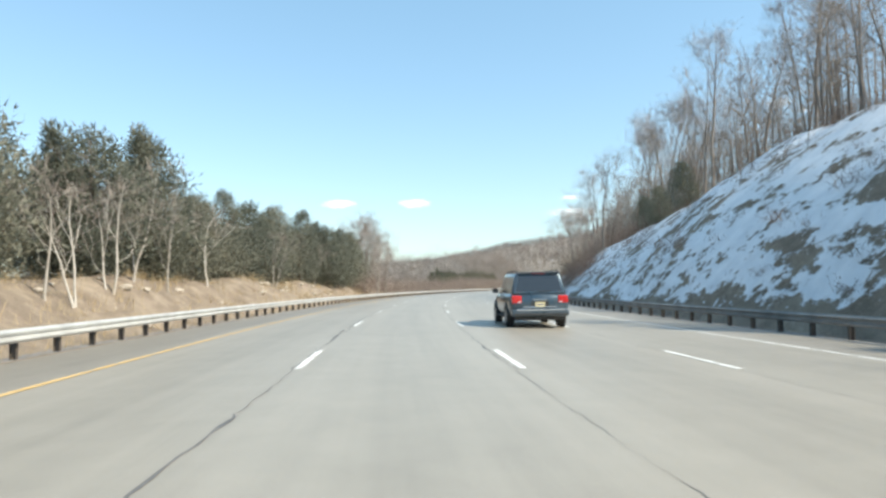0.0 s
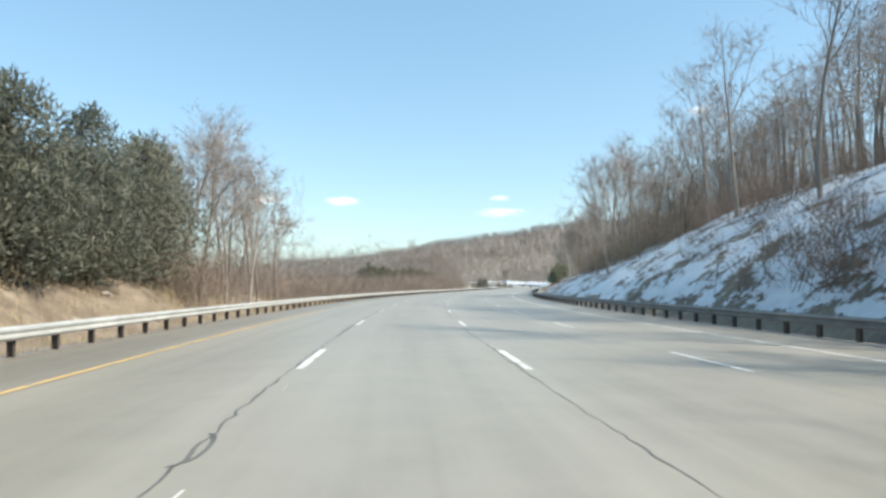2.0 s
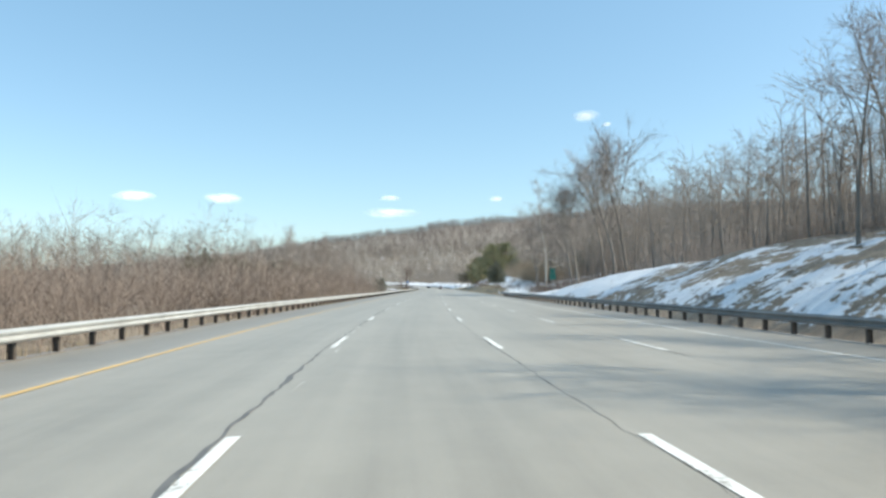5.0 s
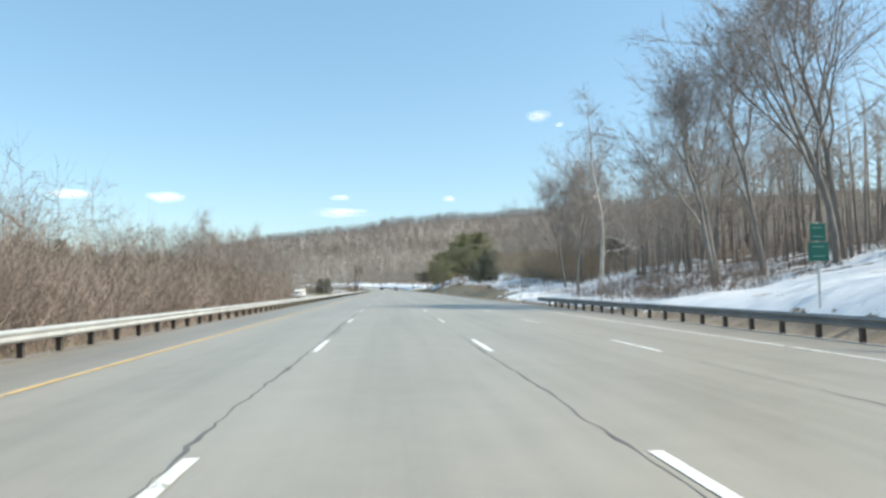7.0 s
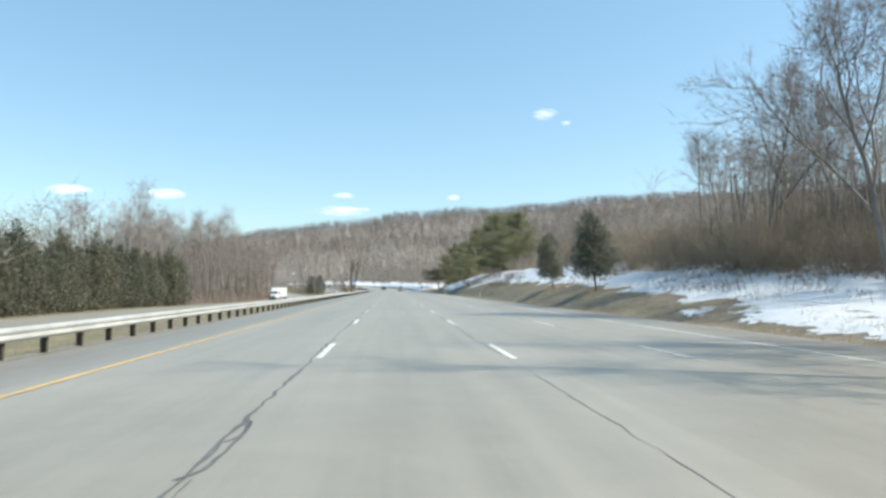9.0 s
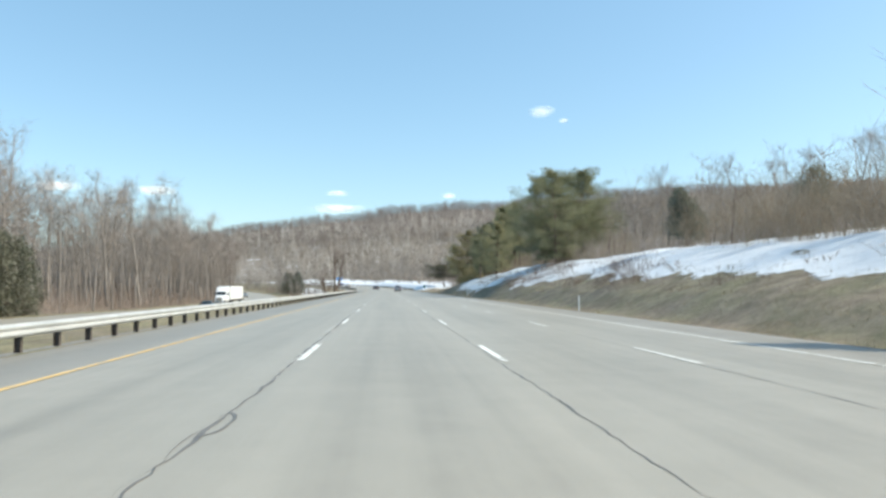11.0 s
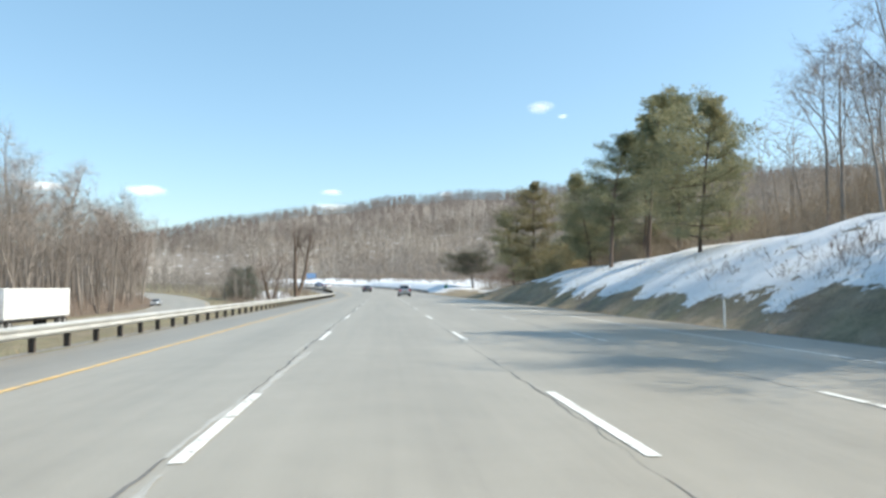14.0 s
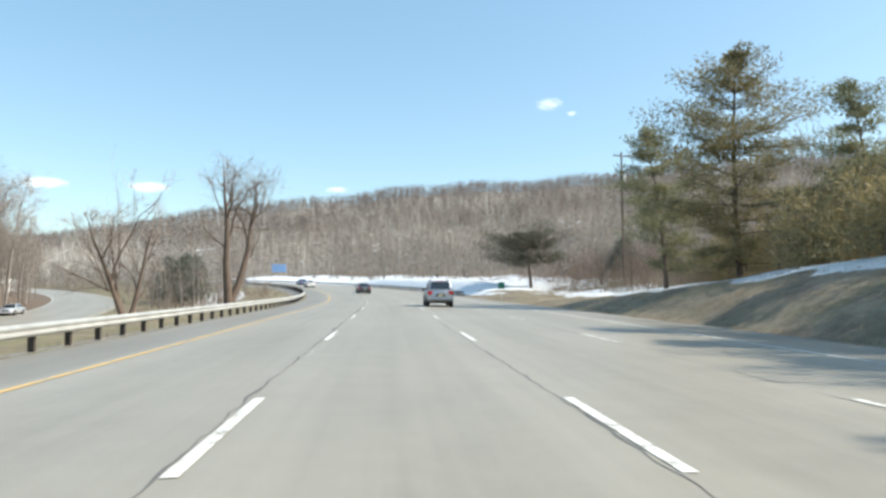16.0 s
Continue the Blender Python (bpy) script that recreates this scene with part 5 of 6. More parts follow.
# ---- vehicles ----
GLASS = Nodes("tinted_glass")
GLASS.put("Base Color", (0.02, 0.024, 0.027, 1))
GLASS.put("Roughness", 0.06)
GLASS.put("Specular IOR Level", 0.8)
GLASS.put("Coat Weight", 0.6)
GLASS = GLASS.mat
TYRE = simple("tyre_rubber", (0.02, 0.02, 0.02), (0.045, 0.044, 0.042), 0.2, 0.85)
ALLOY = simple("alloy", (0.42, 0.42, 0.42), (0.62, 0.62, 0.61), 0.2, 0.35, 0.8)
TRIM = simple("dark_plastic", (0.022, 0.022, 0.023), (0.05, 0.05, 0.05), 0.4, 0.6)
CHROME = simple("chrome", (0.6, 0.6, 0.6), (0.75, 0.75, 0.75), 0.3, 0.15, 1.0)
RED = Nodes("red_lens")
RED.put("Base Color", (0.55, 0.02, 0.02, 1))
RED.put("Roughness", 0.15)
RED.put("Coat Weight", 0.5)
RED = RED.mat
LAMP = Nodes("clear_lens")
LAMP.put("Base Color", (0.75, 0.75, 0.72, 1))
LAMP.put("Roughness", 0.1)
LAMP.put("Coat Weight", 0.8)
LAMP = LAMP.mat
PLATE = plain("plate", (0.72, 0.62, 0.36), 0.5)
BAR = plain("plate_bar", (0.05, 0.06, 0.15), 0.6)


def loft(rings, bevel=0.0):
    bm = bmesh.new()
    rows_ = [[bm.verts.new(p) for p in r] for r in rings]
    n = len(rings[0])
    for a, b in zip(rows_, rows_[1:]):
        for i in range(n):
            bm.faces.new((a[i], a[(i + 1) % n], b[(i + 1) % n], b[i]))
    bm.faces.new(rows_[0])
    bm.faces.new(rows_[-1])
    bmesh.ops.recalc_face_normals(bm, faces=bm.faces)
    if bevel:
        bmesh.ops.bevel(bm, geom=[e for e in bm.edges if e.calc_face_angle(0) > 0.5], offset=bevel, segments=2, affect="EDGES", profile=0.6)
    for f in bm.faces:
        f.smooth = True
    return bm


def shell_ring(y, zb, zt, hw, crown=0.03):
    """One rounded cross-section of a car's lower body."""
    zm = zb + 0.45 * (zt - zb)
    right = [(hw - 0.10, zb), (hw - 0.02, zb + 0.12), (hw, zm), (hw - 0.015, zt - 0.12), (hw - 0.06, zt)]
    return [(x, y, z) for x, z in right] + [(0, y, zt + crown)] + [(-x, y, z) for x, z in reversed(right)]


def pane(quad, a, b, c, d, out, thick=0.012):
    """A plate set on a four-cornered face: quad in order, a..b across and c..d up, as fractions."""
    q = [Vector(p) for p in quad]

    def at(s, t):
        return q[0].lerp(q[1], s).lerp(q[3].lerp(q[2], s), t)
    n = (q[1] - q[0]).cross(q[3] - q[0]).normalized()
    if n.dot(Vector(out)) < 0:
        n = -n
    bm = bmesh.new()
    low = [bm.verts.new(at(*p) - n * 0.02) for p in ((a, c), (b, c), (b, d), (a, d))]
    top = [bm.verts.new(at(*p) + n * thick) for p in ((a, c), (b, c), (b, d), (a, d))]
    bm.faces.new(top)
    for i in range(4):
        bm.faces.new((low[i], low[(i + 1) % 4], top[(i + 1) % 4], top[i]))
    bmesh.ops.recalc_face_normals(bm, faces=bm.faces)
    bmesh.ops.bevel(bm, geom=[e for e in bm.edges if all(v in top for v in e.verts)], offset=0.006, segments=1, affect="EDGES")
    return bm


def turned(profile, n, axis_x, caps=True):
    """A wheel-like body turned about the x axis: profile of (x, r)."""
    bm = bmesh.new()
    rings = [[bm.verts.new((axis_x + x, r * math.cos(6.2832 * k / n), r * math.sin(6.2832 * k / n))) for k in range(n)] for x, r in profile]
    for a, b in zip(rings, rings[1:]):
        for i in range(n):
            bm.faces.new((a[i], a[(i + 1) % n], b[(i + 1) % n], b[i]))
    if caps:
        bm.faces.new(rings[0])
        bm.faces.new(rings[-1])
    bmesh.ops.recalc_face_normals(bm, faces=bm.faces)
    for f in bm.faces:
        f.smooth = True
    return bm


def wheel(parent, x, y, r, w):
    side = 1 if x > 0 else -1
    hub = new("wheel")
    hub.parent, hub.matrix_basis = parent, pose(x, y, r)
    part("tyre", turned([(-w / 2, r * 0.62), (-w / 2, r * 0.9), (-w * 0.35, r), (w * 0.35, r), (w / 2, r * 0.9), (w / 2, r * 0.62), (w * 0.25, r * 0.6)], 28, 0, False), TYRE, hub)
    bm = turned([(side * w * 0.30, r * 0.63), (side * w * 0.47, r * 0.63), (side * w * 0.47, r * 0.56), (side * w * 0.34, r * 0.5)], 24, 0)
    for k in range(6):
        m = Matrix.Translation((side * w * 0.42, 0, 0)) @ Matrix.Rotation(k * 1.0472, 4, "X") @ Matrix.Translation((0, 0, r * 0.3)) @ Matrix.Diagonal((0.03, r * 0.16, r * 0.6, 1))
        bmesh.ops.create_cube(bm, size=1, matrix=m)
    part("rim", bm, ALLOY, hub, "pale alloy rim")
    return hub


def arch(parent, x, y, r):
    """A dark half ring over a wheel."""
    side = 1 if x > 0 else -1
    bm = bmesh.new()
    n = 12
    rows_ = []
    for k in range(n + 1):
        a = math.pi * k / n
        ring = [(x - side * 0.05, r[0]), (x + side * 0.012, r[0]), (x + side * 0.012, r[1]), (x - side * 0.05, r[1])]
        rows_.append([bm.verts.new((px, y + q * math.cos(a), r[2] + q * math.sin(a))) for px, q in ring])
    for a, b in zip(rows_, rows_[1:]):
        for i in range(4):
            bm.faces.new((a[i], a[(i + 1) % 4], b[(i + 1) % 4], b[i]))
    bm.faces.new(rows_[0])
    bm.faces.new(rows_[-1])
    bmesh.ops.recalc_face_normals(bm, faces=bm.faces)
    return part("wheel_arch", bm, TRIM, parent)


def well_disc(parent, x, y, rr):
    """A solid dark disc on the body side, in place of the shaded hollow round a wheel."""
    side = 1 if x > 0 else -1
    part("wheel_well", turned([(-0.10, rr * 1.1), (0.0, rr * 1.14)] if side > 0 else [(0.10, rr * 1.1), (0.0, rr * 1.14)], 24, 0), TRIM, parent).matrix_basis = pose(x + side * 0.004, y, rr * 1.02)


def car(name, label, L, W, H, coat, suv=True, rack=False):
    root = tagged(new(name), label, "car")
    h = W / 2
    r = 0.385 if suv else 0.32
    zt, zb = (1.14, 0.42) if suv else (0.93, 0.28)
    f, b = L / 2, -L / 2
    body = loft([shell_ring(b, zb + 0.16, zt - 0.16, h - 0.10), shell_ring(b + 0.07, zb + 0.05, zt - 0.03, h - 0.04), shell_ring(b + 0.5, zb, zt, h), shell_ring(0, zb - 0.03, zt, h),
                 shell_ring(f - 1.5, zb, zt - 0.01, h), shell_ring(f - 0.7, zb, zt - 0.08, h - 0.02), shell_ring(f - 0.2, zb + 0.05, zt - 0.19, h - 0.07), shell_ring(f, zb + 0.16, zt - 0.38, h - 0.17)])
    y0, y1, y2, y3 = (b + 0.10, f - 1.42, b + 0.30, f - 2.25) if suv else (b + 0.75, f - 1.25, b + 1.45, f - 1.95)
    hb, ht = h - 0.075, h - (0.24 if suv else 0.28)
    z0, z1 = zt - 0.02, H
    base = [(-hb, y0, z0), (hb, y0, z0), (hb, y1, z0), (-hb, y1, z0)]
    top = [(-ht, y2, z1 - 0.03), (ht, y2, z1 - 0.03), (ht, y3, z1), (-ht, y3, z1)]
    part("body", body, coat, root)
    part("cabin", loft([base, top], 0.07), coat, root)
    B, T = base, top
    part("rear_window", pane([B[0], B[1], T[1], T[0]], 0.07, 0.93, 0.16, 0.86, (0, -1, 0)), GLASS, root, "dark tinted rear window")
    part("windscreen", pane([B[3], B[2], T[2], T[3]], 0.05, 0.95, 0.08, 0.92, (0, 1, 0)), GLASS, root)
    spans = ((0.05, 0.30), (0.335, 0.60), (0.63, 0.9)) if suv else ((0.1, 0.46), (0.5, 0.88))
    for i, j, out in ((0, 3, -1), (1, 2, 1)):
        for a, c in spans:
            part("side_window", pane([B[i], B[j], T[j], T[i]], a, c, 0.1, 0.84, (out, 0, 0)), GLASS, root)
    for x in (-1, 1):
        tl = box(x * (h - 0.22) - 0.17, x * (h - 0.22) + 0.17, b - 0.012, b + 0.26, zt - 0.31, zt - 0.05, 0.04) if suv else box(x * (h - 0.20) - 0.11, x * (h - 0.20) + 0.11, b - 0.005, b + 0.16, zt - 0.36, zt - 0.10, 0.03)
        tl = part("tail_light", tl, RED, root, "red tail light")
        if suv:
            part("reversing_light", box(x * (h - 0.30) - 0.045, x * (h - 0.30) + 0.045, b - 0.018, b + 0.02, zt - 0.285, zt - 0.25, 0.006), LAMP, tl, "clear reversing light")
        part("headlight", box(x * (h - 0.34) - 0.17, x * (h - 0.34) + 0.17, f - 0.22, f - 0.03, zt - 0.45, zt - 0.27, 0.04), LAMP, root, "clear headlight")
        m = box(x * (h + 0.10) - 0.10, x * (h + 0.10) + 0.10, y1 - 0.45, y1 - 0.33, zt + 0.02, zt + 0.19, 0.03)
        box(x * (h - 0.02) - 0.05, x * (h - 0.02) + 0.05, y1 - 0.42, y1 - 0.36, zt + 0.0, zt + 0.06, bm=m)
        part("mirror", m, TRIM if suv else coat, root)
        for y in (b + (1.05 if suv else 0.95), f - (0.98 if suv else 0.9)):
            well_disc(root, x * h, y, r)
            wheel(root, x * (h - 0.10), y, r, 0.26)
            arch(root, x * (h + 0.005), y, (r * 1.12, r * 1.28, r * 1.02))
        for y in (y1 - 1.05, y1 - 2.0):
            part("door_handle", box(x * (h + 0.008) - 0.016, x * (h + 0.008) + 0.016, y - 0.09, y + 0.09, zt - 0.16, zt - 0.12, 0.008), coat, root)
        if suv:
            part("running_board", box(x * (h - 0.06) - 0.08, x * (h - 0.06) + 0.08, b + 1.55, f - 1.5, zb - 0.08, zb - 0.03, 0.015), TRIM, root)
        if rack:
            rr = box(x * (ht - 0.06) - 0.02, x * (ht - 0.06) + 0.02, y2 + 0.15, y3 - 0.1, z1 + 0.045, z1 + 0.08, 0.012)
            for y in (y2 + 0.2, (y2 + y3) / 2, y3 - 0.15):
                box(x * (ht - 0.06) - 0.02, x * (ht - 0.06) + 0.02, y - 0.06, y + 0.06, z1 - 0.04, z1 + 0.05, 0.005, rr)
            part("roof_rail", rr, TRIM, root)
    part("rear_bumper", box(-h + 0.04, h - 0.04, b - 0.13, b + 0.2, zb - 0.02, zb + 0.22, 0.05), coat, root)
    part("bumper_step", box(-h + 0.2, h - 0.2, b - 0.137, b - 0.05, zb + 0.17, zb + 0.226, 0.01), CHROME if suv else coat, root)
    part("front_bumper", box(-h + 0.08, h - 0.08, f - 0.25, f + 0.10, zb - 0.02, zb + 0.22, 0.06), coat, root)
    part("grille", box(-0.42, 0.42, f - 0.15, f + 0.012, zb + 0.26, zb + 0.42, 0.02), TRIM, root)
    if suv:
        part("bumper_pad", box(-h + 0.10, h - 0.10, b - 0.142, b - 0.06, zb + 0.02, zb + 0.09, 0.012), TRIM, root)
        part("gate_trim", box(-h + 0.42, h - 0.42, b - 0.022, b + 0.03, zb + 0.27, zb + 0.31, 0.008), CHROME, root)
    plate = part("plate", box(-0.155, 0.155, b - 0.03, b + 0.05, zt - 0.42, zt - 0.27, 0.006), PLATE, root, "pale yellow number plate with dark bars")
    part("plate_bar", box(-0.10, 0.10, b - 0.034, b - 0.025, zt - 0.365, zt - 0.325), BAR, plate)
    part("plate_recess", box(-0.30, 0.30, b - 0.016, b + 0.06, zt - 0.46, zt - 0.23, 0.01), TRIM, root)
    part("tailgate_handle", box(-0.24, 0.24, b - 0.03, b + 0.04, zt - 0.20, zt - 0.165, 0.01), CHROME, root)
    if suv:
        part("brake_light", box(-0.22, 0.22, y2 - 0.06, y2 + 0.1, z1 - 0.05, z1 - 0.015, 0.008), RED, root, "red high brake light")
        part("spoiler", box(-ht + 0.05, ht - 0.05, y2 - 0.09, y2 + 0.25, z1 - 0.025, z1 + 0.012, 0.012), coat, root)
        part("rear_wiper", box(-0.02, 0.38, b + 0.085, b + 0.105, zt + 0.08, zt + 0.10, 0.004), TRIM, root)
    part("underbody", box(-h + 0.16, h - 0.16, b + 0.2, f - 0.25, zb - 0.16, zb + 0.06, 0.04), TRIM, root)
    return root


def lorry(name, label):
    """A tractor with a sleeper cab and a long box trailer, its nose towards +y."""
    root = tagged(new(name), label, "truck")
    white = paint("truck_white", (0.80, 0.80, 0.79), 0.35, 0.0, 0.3)
    part("trailer", box(-1.29, 1.29, -16.5, -2.9, 1.15, 4.1, 0.05), white, root, "white box trailer")
    part("trailer_rail", box(-1.31, 1.31, -16.5, -2.9, 1.05, 1.18, 0.01), ALLOY, root)
    ring = lambda y, w, z0, z1: [(-w, y, z0), (w, y, z0), (w, y, z1), (-w, y, z1)]
    part("cab", loft([ring(-2.2, 1.2, 0.9, 3.95), ring(-0.6, 1.2, 0.9, 3.9), ring(0.2, 1.18, 0.9, 2.95), ring(0.75, 1.12, 0.9, 2.1)], 0.08), white, root)
    part("bonnet", loft([ring(0.6, 1.08, 0.75, 2.08), ring(1.8, 1.0, 0.7, 1.9), ring(2.4, 0.85, 0.7, 1.7)], 0.1), white, root)
    part("windscreen", pane([(-1.18, 0.2, 2.95), (1.18, 0.2, 2.95), (1.12, 0.75, 2.1), (-1.12, 0.75, 2.1)], 0.06, 0.94, 0.1, 0.95, (0, 1, 0.3), 0.02), GLASS, root)
    part("grille", box(-0.55, 0.55, 2.36, 2.46, 0.85, 1.6, 0.03), CHROME, root)
    part("front_bumper", box(-1.2, 1.2, 2.1, 2.6, 0.4, 0.8, 0.06), CHROME, root)
    for x in (-1, 1):
        part("side_window", box(x * 1.19 - 0.02, x * 1.19 + 0.02, -0.55, 0.15, 2.1, 2.75, 0.02), GLASS, root)
        part("headlight", box(x * 0.82 - 0.15, x * 0.82 + 0.15, 2.1, 2.4, 0.95, 1.25, 0.04), LAMP, root)
        part("mirror", box(x * 1.45 - 0.1, x * 1.45 + 0.1, 0.35, 0.45, 2.0, 2.7, 0.03), TRIM, root)
        part("mirror_arm", box(x * 1.3 - 0.2, x * 1.3 + 0.2, 0.38, 0.42, 2.6, 2.64), TRIM, root)
        part("fuel_tank", turned([(-0.3, 0.3), (0.3, 0.3)], 16, 0), ALLOY, root).matrix_basis = pose(x * 0.95, -1.2, 0.72, 0, 0, 90)
        for y in (1.5, -2.6, -3.9, -14.2, -15.4):
            wheel(root, x * 1.08, y, 0.5, 0.32 if y > 0 else 0.42)
    part("chassis", box(-0.5, 0.5, -16.0, 2.0, 0.75, 1.08, 0.02), TRIM, root)
    return root


def park(ob, s, u, away=True, dz=0.0):
    x, y = spot(s, u)
    z = float(road_z(s, u)) if u > -10 else float(land_z(s, opp_u(s))) + OPP_Z - 0.012 * abs(u - float(opp_u(s)))
    ob.matrix_basis = pose(float(x), float(y), z + dz, 0, 0, -math.degrees(float(heading(s))) + (0 if away else 180))
    return ob


park(car("suv", "dark blue-green sport utility car with a roof rack", 5.15, 1.98, 1.86, paint("blue_paint", (0.045, 0.078, 0.105), 0.25, 0.4, 0.7), True, True), 25.0, 4.7)
park(car("suv", "silver sport utility car in the third lane", 4.7, 1.86, 1.78, paint("silver_paint", (0.46, 0.49, 0.53), 0.3, 0.7, 0.5), True, True), 543.4, 3.7)
park(car("sedan", "dark grey saloon car on the highway", 4.7, 1.8, 1.45, paint("grey_paint", (0.09, 0.10, 0.12), 0.25, 0.6, 0.6), False), 592, -0.1)
park(car("sedan", "white saloon car on the highway", 4.6, 1.8, 1.45, paint("white_paint", (0.78, 0.78, 0.78), 0.25, 0.0, 0.6), False), 640, -3.3)
park(car("sedan", "blue saloon car on the highway", 4.6, 1.8, 1.45, paint("light_blue_paint", (0.12, 0.20, 0.34), 0.25, 0.4, 0.6), False), 668, 0.3)
park(lorry("lorry", "white tractor and box trailer on the opposite carriageway"), 497, -36.2, False)
park(lorry("lorry", "white tractor and box trailer behind another one"), 690, -64.0, False)
park(car("sedan", "black saloon car on the opposite carriageway", 4.7, 1.8, 1.45, paint("black_paint", (0.015, 0.016, 0.018), 0.2, 0.3, 0.8), False), 466, -31.6, False)
park(car("sedan", "pale silver saloon car on the opposite carriageway", 4.7, 1.8, 1.45, paint("pale_paint", (0.62, 0.64, 0.66), 0.25, 0.4, 0.6), False), 596, -46.0, False)

# ---- signs, posts and a utility pole ----
GREEN = plain("sign_green", (0.0, 0.105, 0.08), 0.45)
LEGEND = plain("sign_legend", (0.20, 0.34, 0.30), 0.5)


def road_sign(s, u, panels, height, label, face=None, said="green panel"):
    """Green panels on a steel post; the lettering is too small to read and stands as bars."""
    root = tagged(new("road_sign"), label, "sign")
    root.matrix_basis = pose(*(float(q) for q in spot(s, u)), float(land_z(s, u)), 0, 0, -math.degrees(float(heading(s))))
    part("post", box(-0.035, 0.035, -0.03, 0.03, -0.3, height, 0.005), ZINC, root)
    for z0, z1, w, n in panels:
        p = part("panel", box(-w / 2, w / 2, -0.05, -0.032, z0, z1, 0.008), face or GREEN, root, said)
        for k in range(n):
            z = z0 + (z1 - z0) * (k + 0.5) / n
            part("legend_bar", box(-w * 0.3, w * 0.3, -0.055, -0.049, z - 0.045 * (z1 - z0) / n, z + 0.045 * (z1 - z0) / n), LEGEND, p)
    return root


road_sign(240.5, 16.0, [(2.5, 3.15, 0.62, 2), (1.75, 2.46, 0.8, 2)], 3.2, "small green highway sign with two stacked panels")
road_sign(571, 14.2, [(1.5, 2.25, 0.75, 2)], 2.3, "small green highway sign on the snowy verge")


def marker(s, u, label):
    root = tagged(new("marker_post"), label, "marker post")
    root.matrix_basis = pose(*(float(q) for q in spot(s, u)), float(land_z(s, u)), 0, 0, -math.degrees(float(heading(s))))
    part("shaft", box(-0.05, 0.05, -0.02, 0.02, -0.2, 1.15, 0.012), plain("marker_white", (0.72, 0.72, 0.70), 0.6), root)
    part("reflector", box(-0.04, 0.04, -0.026, -0.016, 0.95, 1.07, 0.004), LAMP, root)
    return root


marker(284.4, 13.2, "white plastic roadside marker post near melting snow")
marker(460, 14.3, "white plastic roadside marker post on straw grass")
marker(390, 14.3, "white plastic roadside marker post beside the grassy bank")


def utility_pole(s, u, h):
    root = tagged(new("utility_pole"), "weathered wooden utility pole with a crossarm", "utility pole")
    root.matrix_basis = pose(*(float(q) for q in spot(s, u)), float(land_z(s, u)), 0, 0, -math.degrees(float(heading(s))) + 12)
    bm = bmesh.new()
    bmesh.ops.create_cone(bm, cap_ends=True, segments=10, radius1=0.17, radius2=0.11, depth=h + 0.5, matrix=Matrix.Translation((0, 0, h / 2 - 0.25)))
    part("shaft", bm, BARK_BROWN, root)
    for z, w in ((h - 0.5, 1.3), (h - 2.4, 0.9)):
        a = part("crossarm", box(-w, w, -0.18, -0.08, z - 0.06, z + 0.06, 0.01), BARK_BROWN, root)
        for x in (-0.85, -0.45, 0.45, 0.85):
            bm = bmesh.new()
            bmesh.ops.create_cone(bm, cap_ends=True, segments=8, radius1=0.05, radius2=0.03, depth=0.18, matrix=Matrix.Translation((x * w, -0.13, z + 0.15)))
            part("insulator", bm, TRIM, a)
    bm = bmesh.new()
    bmesh.ops.create_cone(bm, cap_ends=True, segments=12, radius1=0.22, radius2=0.22, depth=0.8, matrix=Matrix.Translation((0.32, 0, h - 3.2)))
    part("transformer", bm, ZINC, root)
    return root


utility_pole(573, 30.0, 16.4)


road_sign(612, -11.5, [(3.6, 4.9, 2.3, 2)], 4.95, "blue information sign on a post in the median", plain("sign_blue", (0.20, 0.36, 0.66), 0.45), "blue panel")


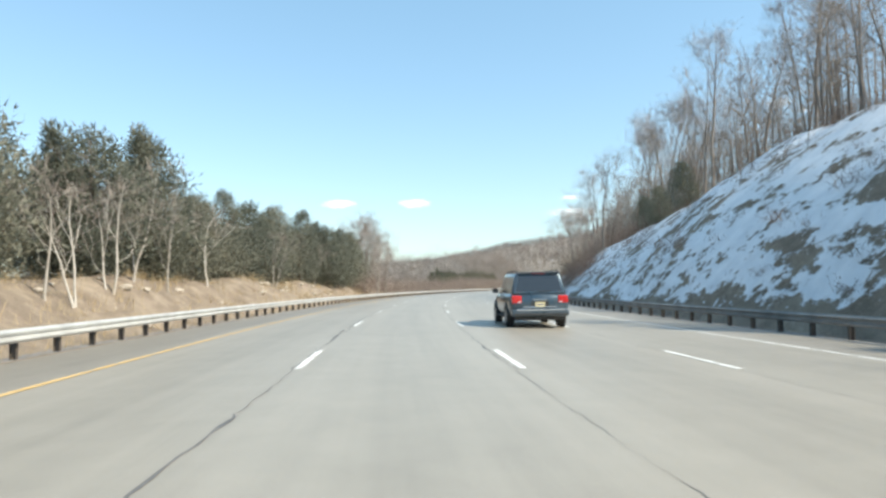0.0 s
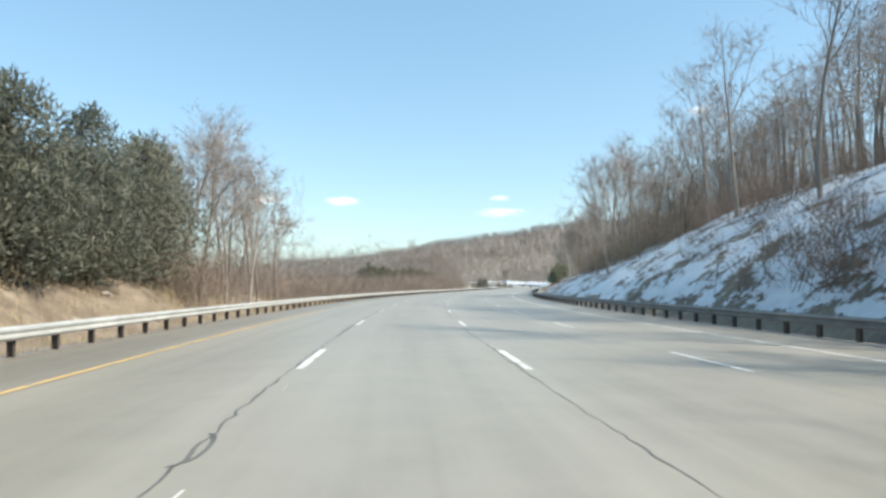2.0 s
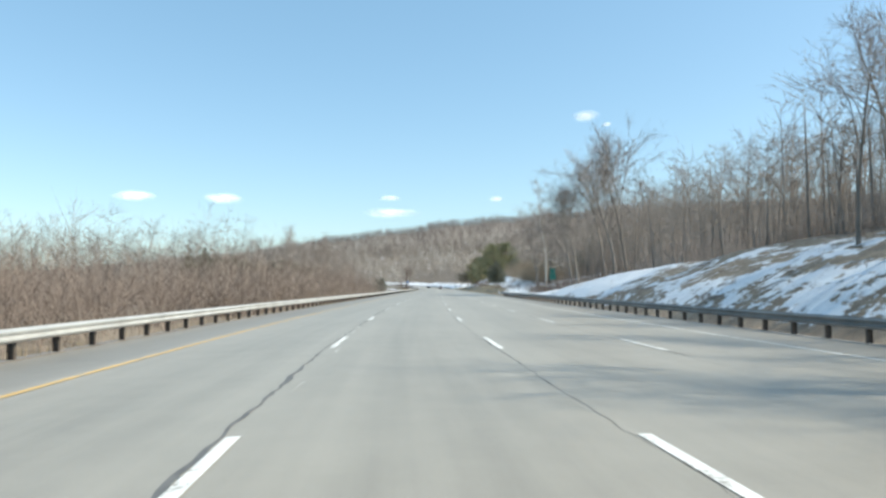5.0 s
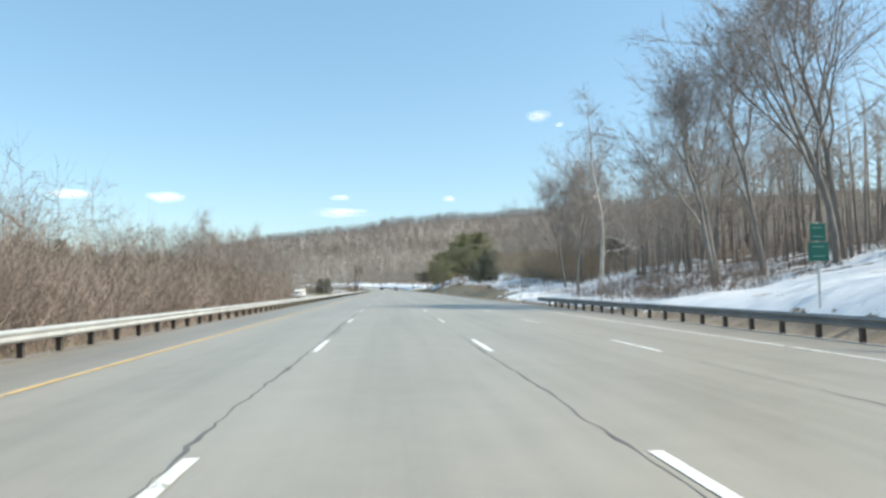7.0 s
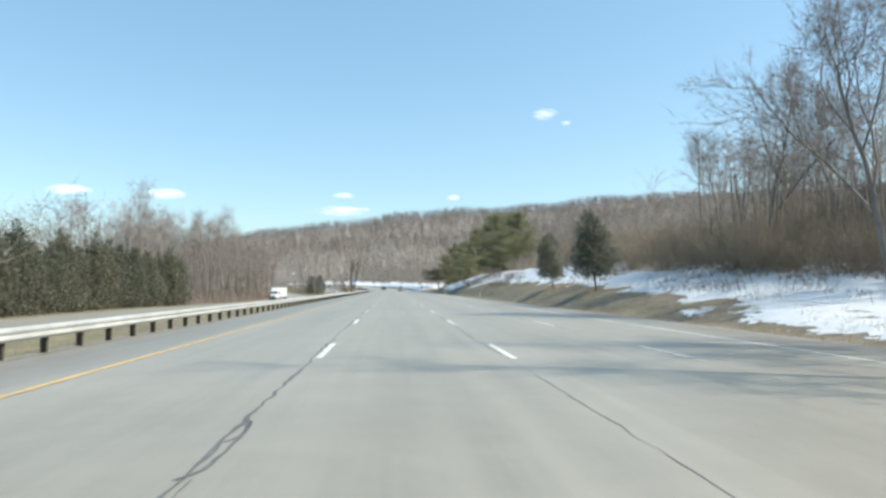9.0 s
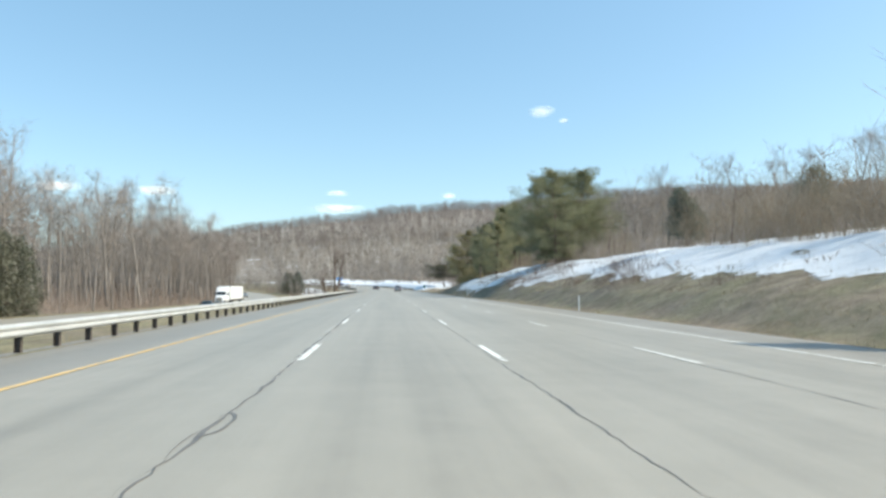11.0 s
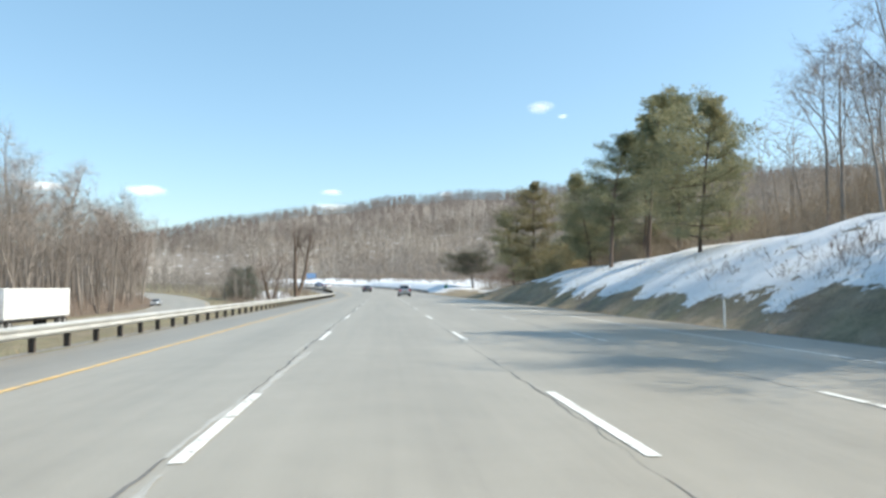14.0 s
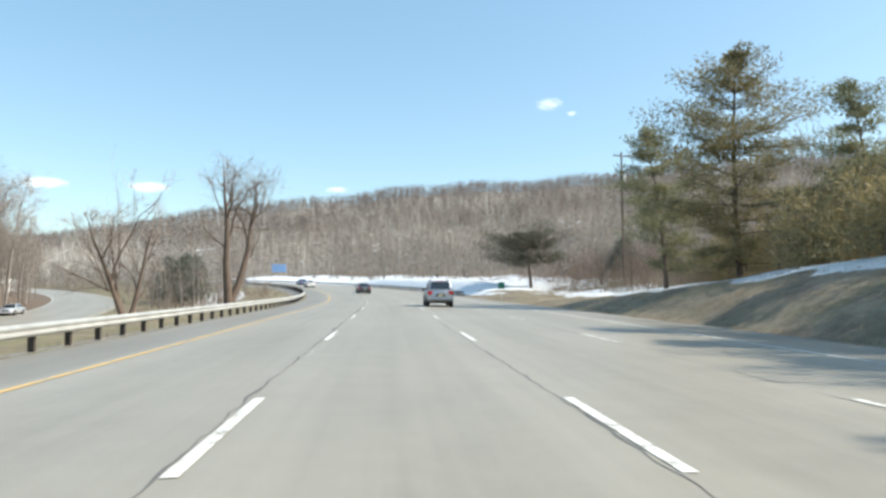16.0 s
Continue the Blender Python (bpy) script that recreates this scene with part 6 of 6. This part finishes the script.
# ---- small clouds ----
def cloud(az, el, wide, high, seed, far=4300.0):
    """A thin flattened puff; its edge frays out."""
    rr = np.random.RandomState(seed)
    cx, cy = (float(q) for q in spot(250, 0))
    a, e = radians(az), radians(el)
    d = far * math.cos(e)
    mid = Vector((cx + math.sin(a) * d, cy + math.cos(a) * d, far * math.sin(e)))
    w, h = far * math.tan(radians(wide / 2)), far * math.tan(radians(high / 2))
    bm = bmesh.new()
    bmesh.ops.create_icosphere(bm, subdivisions=4, radius=1)
    for v in bm.verts:
        k = 1 + 0.25 * noise.noise(v.co * 1.7 + Vector((seed, 0, 0))) + 0.12 * noise.noise(v.co * 5 + Vector((0, seed, 0)))
        v.co = Vector((v.co.x * w * k, v.co.y * w * 0.4 * k, v.co.z * h * (k if v.co.z > 0 else 0.6)))
    for f in bm.faces:
        f.smooth = True
    me = bpy.data.meshes.new("cloud")
    bm.to_mesh(me)
    bm.free()
    me.materials.append(CLOUD)
    ob = new("cloud", me)
    ob.matrix_world = Matrix.Translation(mid) @ Matrix.Rotation(-a, 4, "Z")
    ob.visible_shadow = False
    return tagged(ob, "small soft white fair-weather cloud", "cloud", kind="structure")


def cloud_mat():
    m = Nodes("glowing_cloud_vapour")
    v = m.n.new("ShaderNodeTexCoord").outputs["Generated"]
    mp = m.n.new("ShaderNodeMapping")
    mp.inputs["Location"].default_value = (-0.5, -0.5, -0.5)
    m.l.new(v, mp.inputs["Vector"])
    ln = m.n.new("ShaderNodeVectorMath")
    ln.operation = "MULTIPLY"
    ln.inputs[1].default_value = (2.0, 0.0, 2.0)
    m.l.new(mp.outputs[0], ln.inputs[0])
    le = m.n.new("ShaderNodeVectorMath")
    le.operation = "LENGTH"
    m.l.new(ln.outputs[0], le.inputs[0])
    fray = m.math("ADD", le.outputs["Value"], m.math("MULTIPLY", m.math("SUBTRACT", m.noise(60, 5, 0.65), 0.5), 0.9))
    m.put("Alpha", m.ramp(fray, (0.1, 0.42), (0.75, 0.0)))
    m.put("Base Color", (0.9, 0.9, 0.9, 1))
    m.put("Roughness", 1.0)
    # a white glow stands in for sunlight scattered inside the cloud
    m.put("Emission Color", (1, 1, 1, 1))
    m.put("Emission Strength", 0.5)
    return m.mat


CLOUD = cloud_mat()
for k, c in enumerate([(15.5, 6.2, 6.5, 0.9), (1.9, 7.2, 3.6, 1.2), (-4.6, 7.2, 3.8, 1.1), (32.2, 13.8, 2.8, 1.2), (24.6, 7.3, 1.6, 0.7), (34.0, 13.1, 0.9, 0.5), (15.6, 7.5, 2.4, 0.6)]):
    cloud(*c, 3 + k)
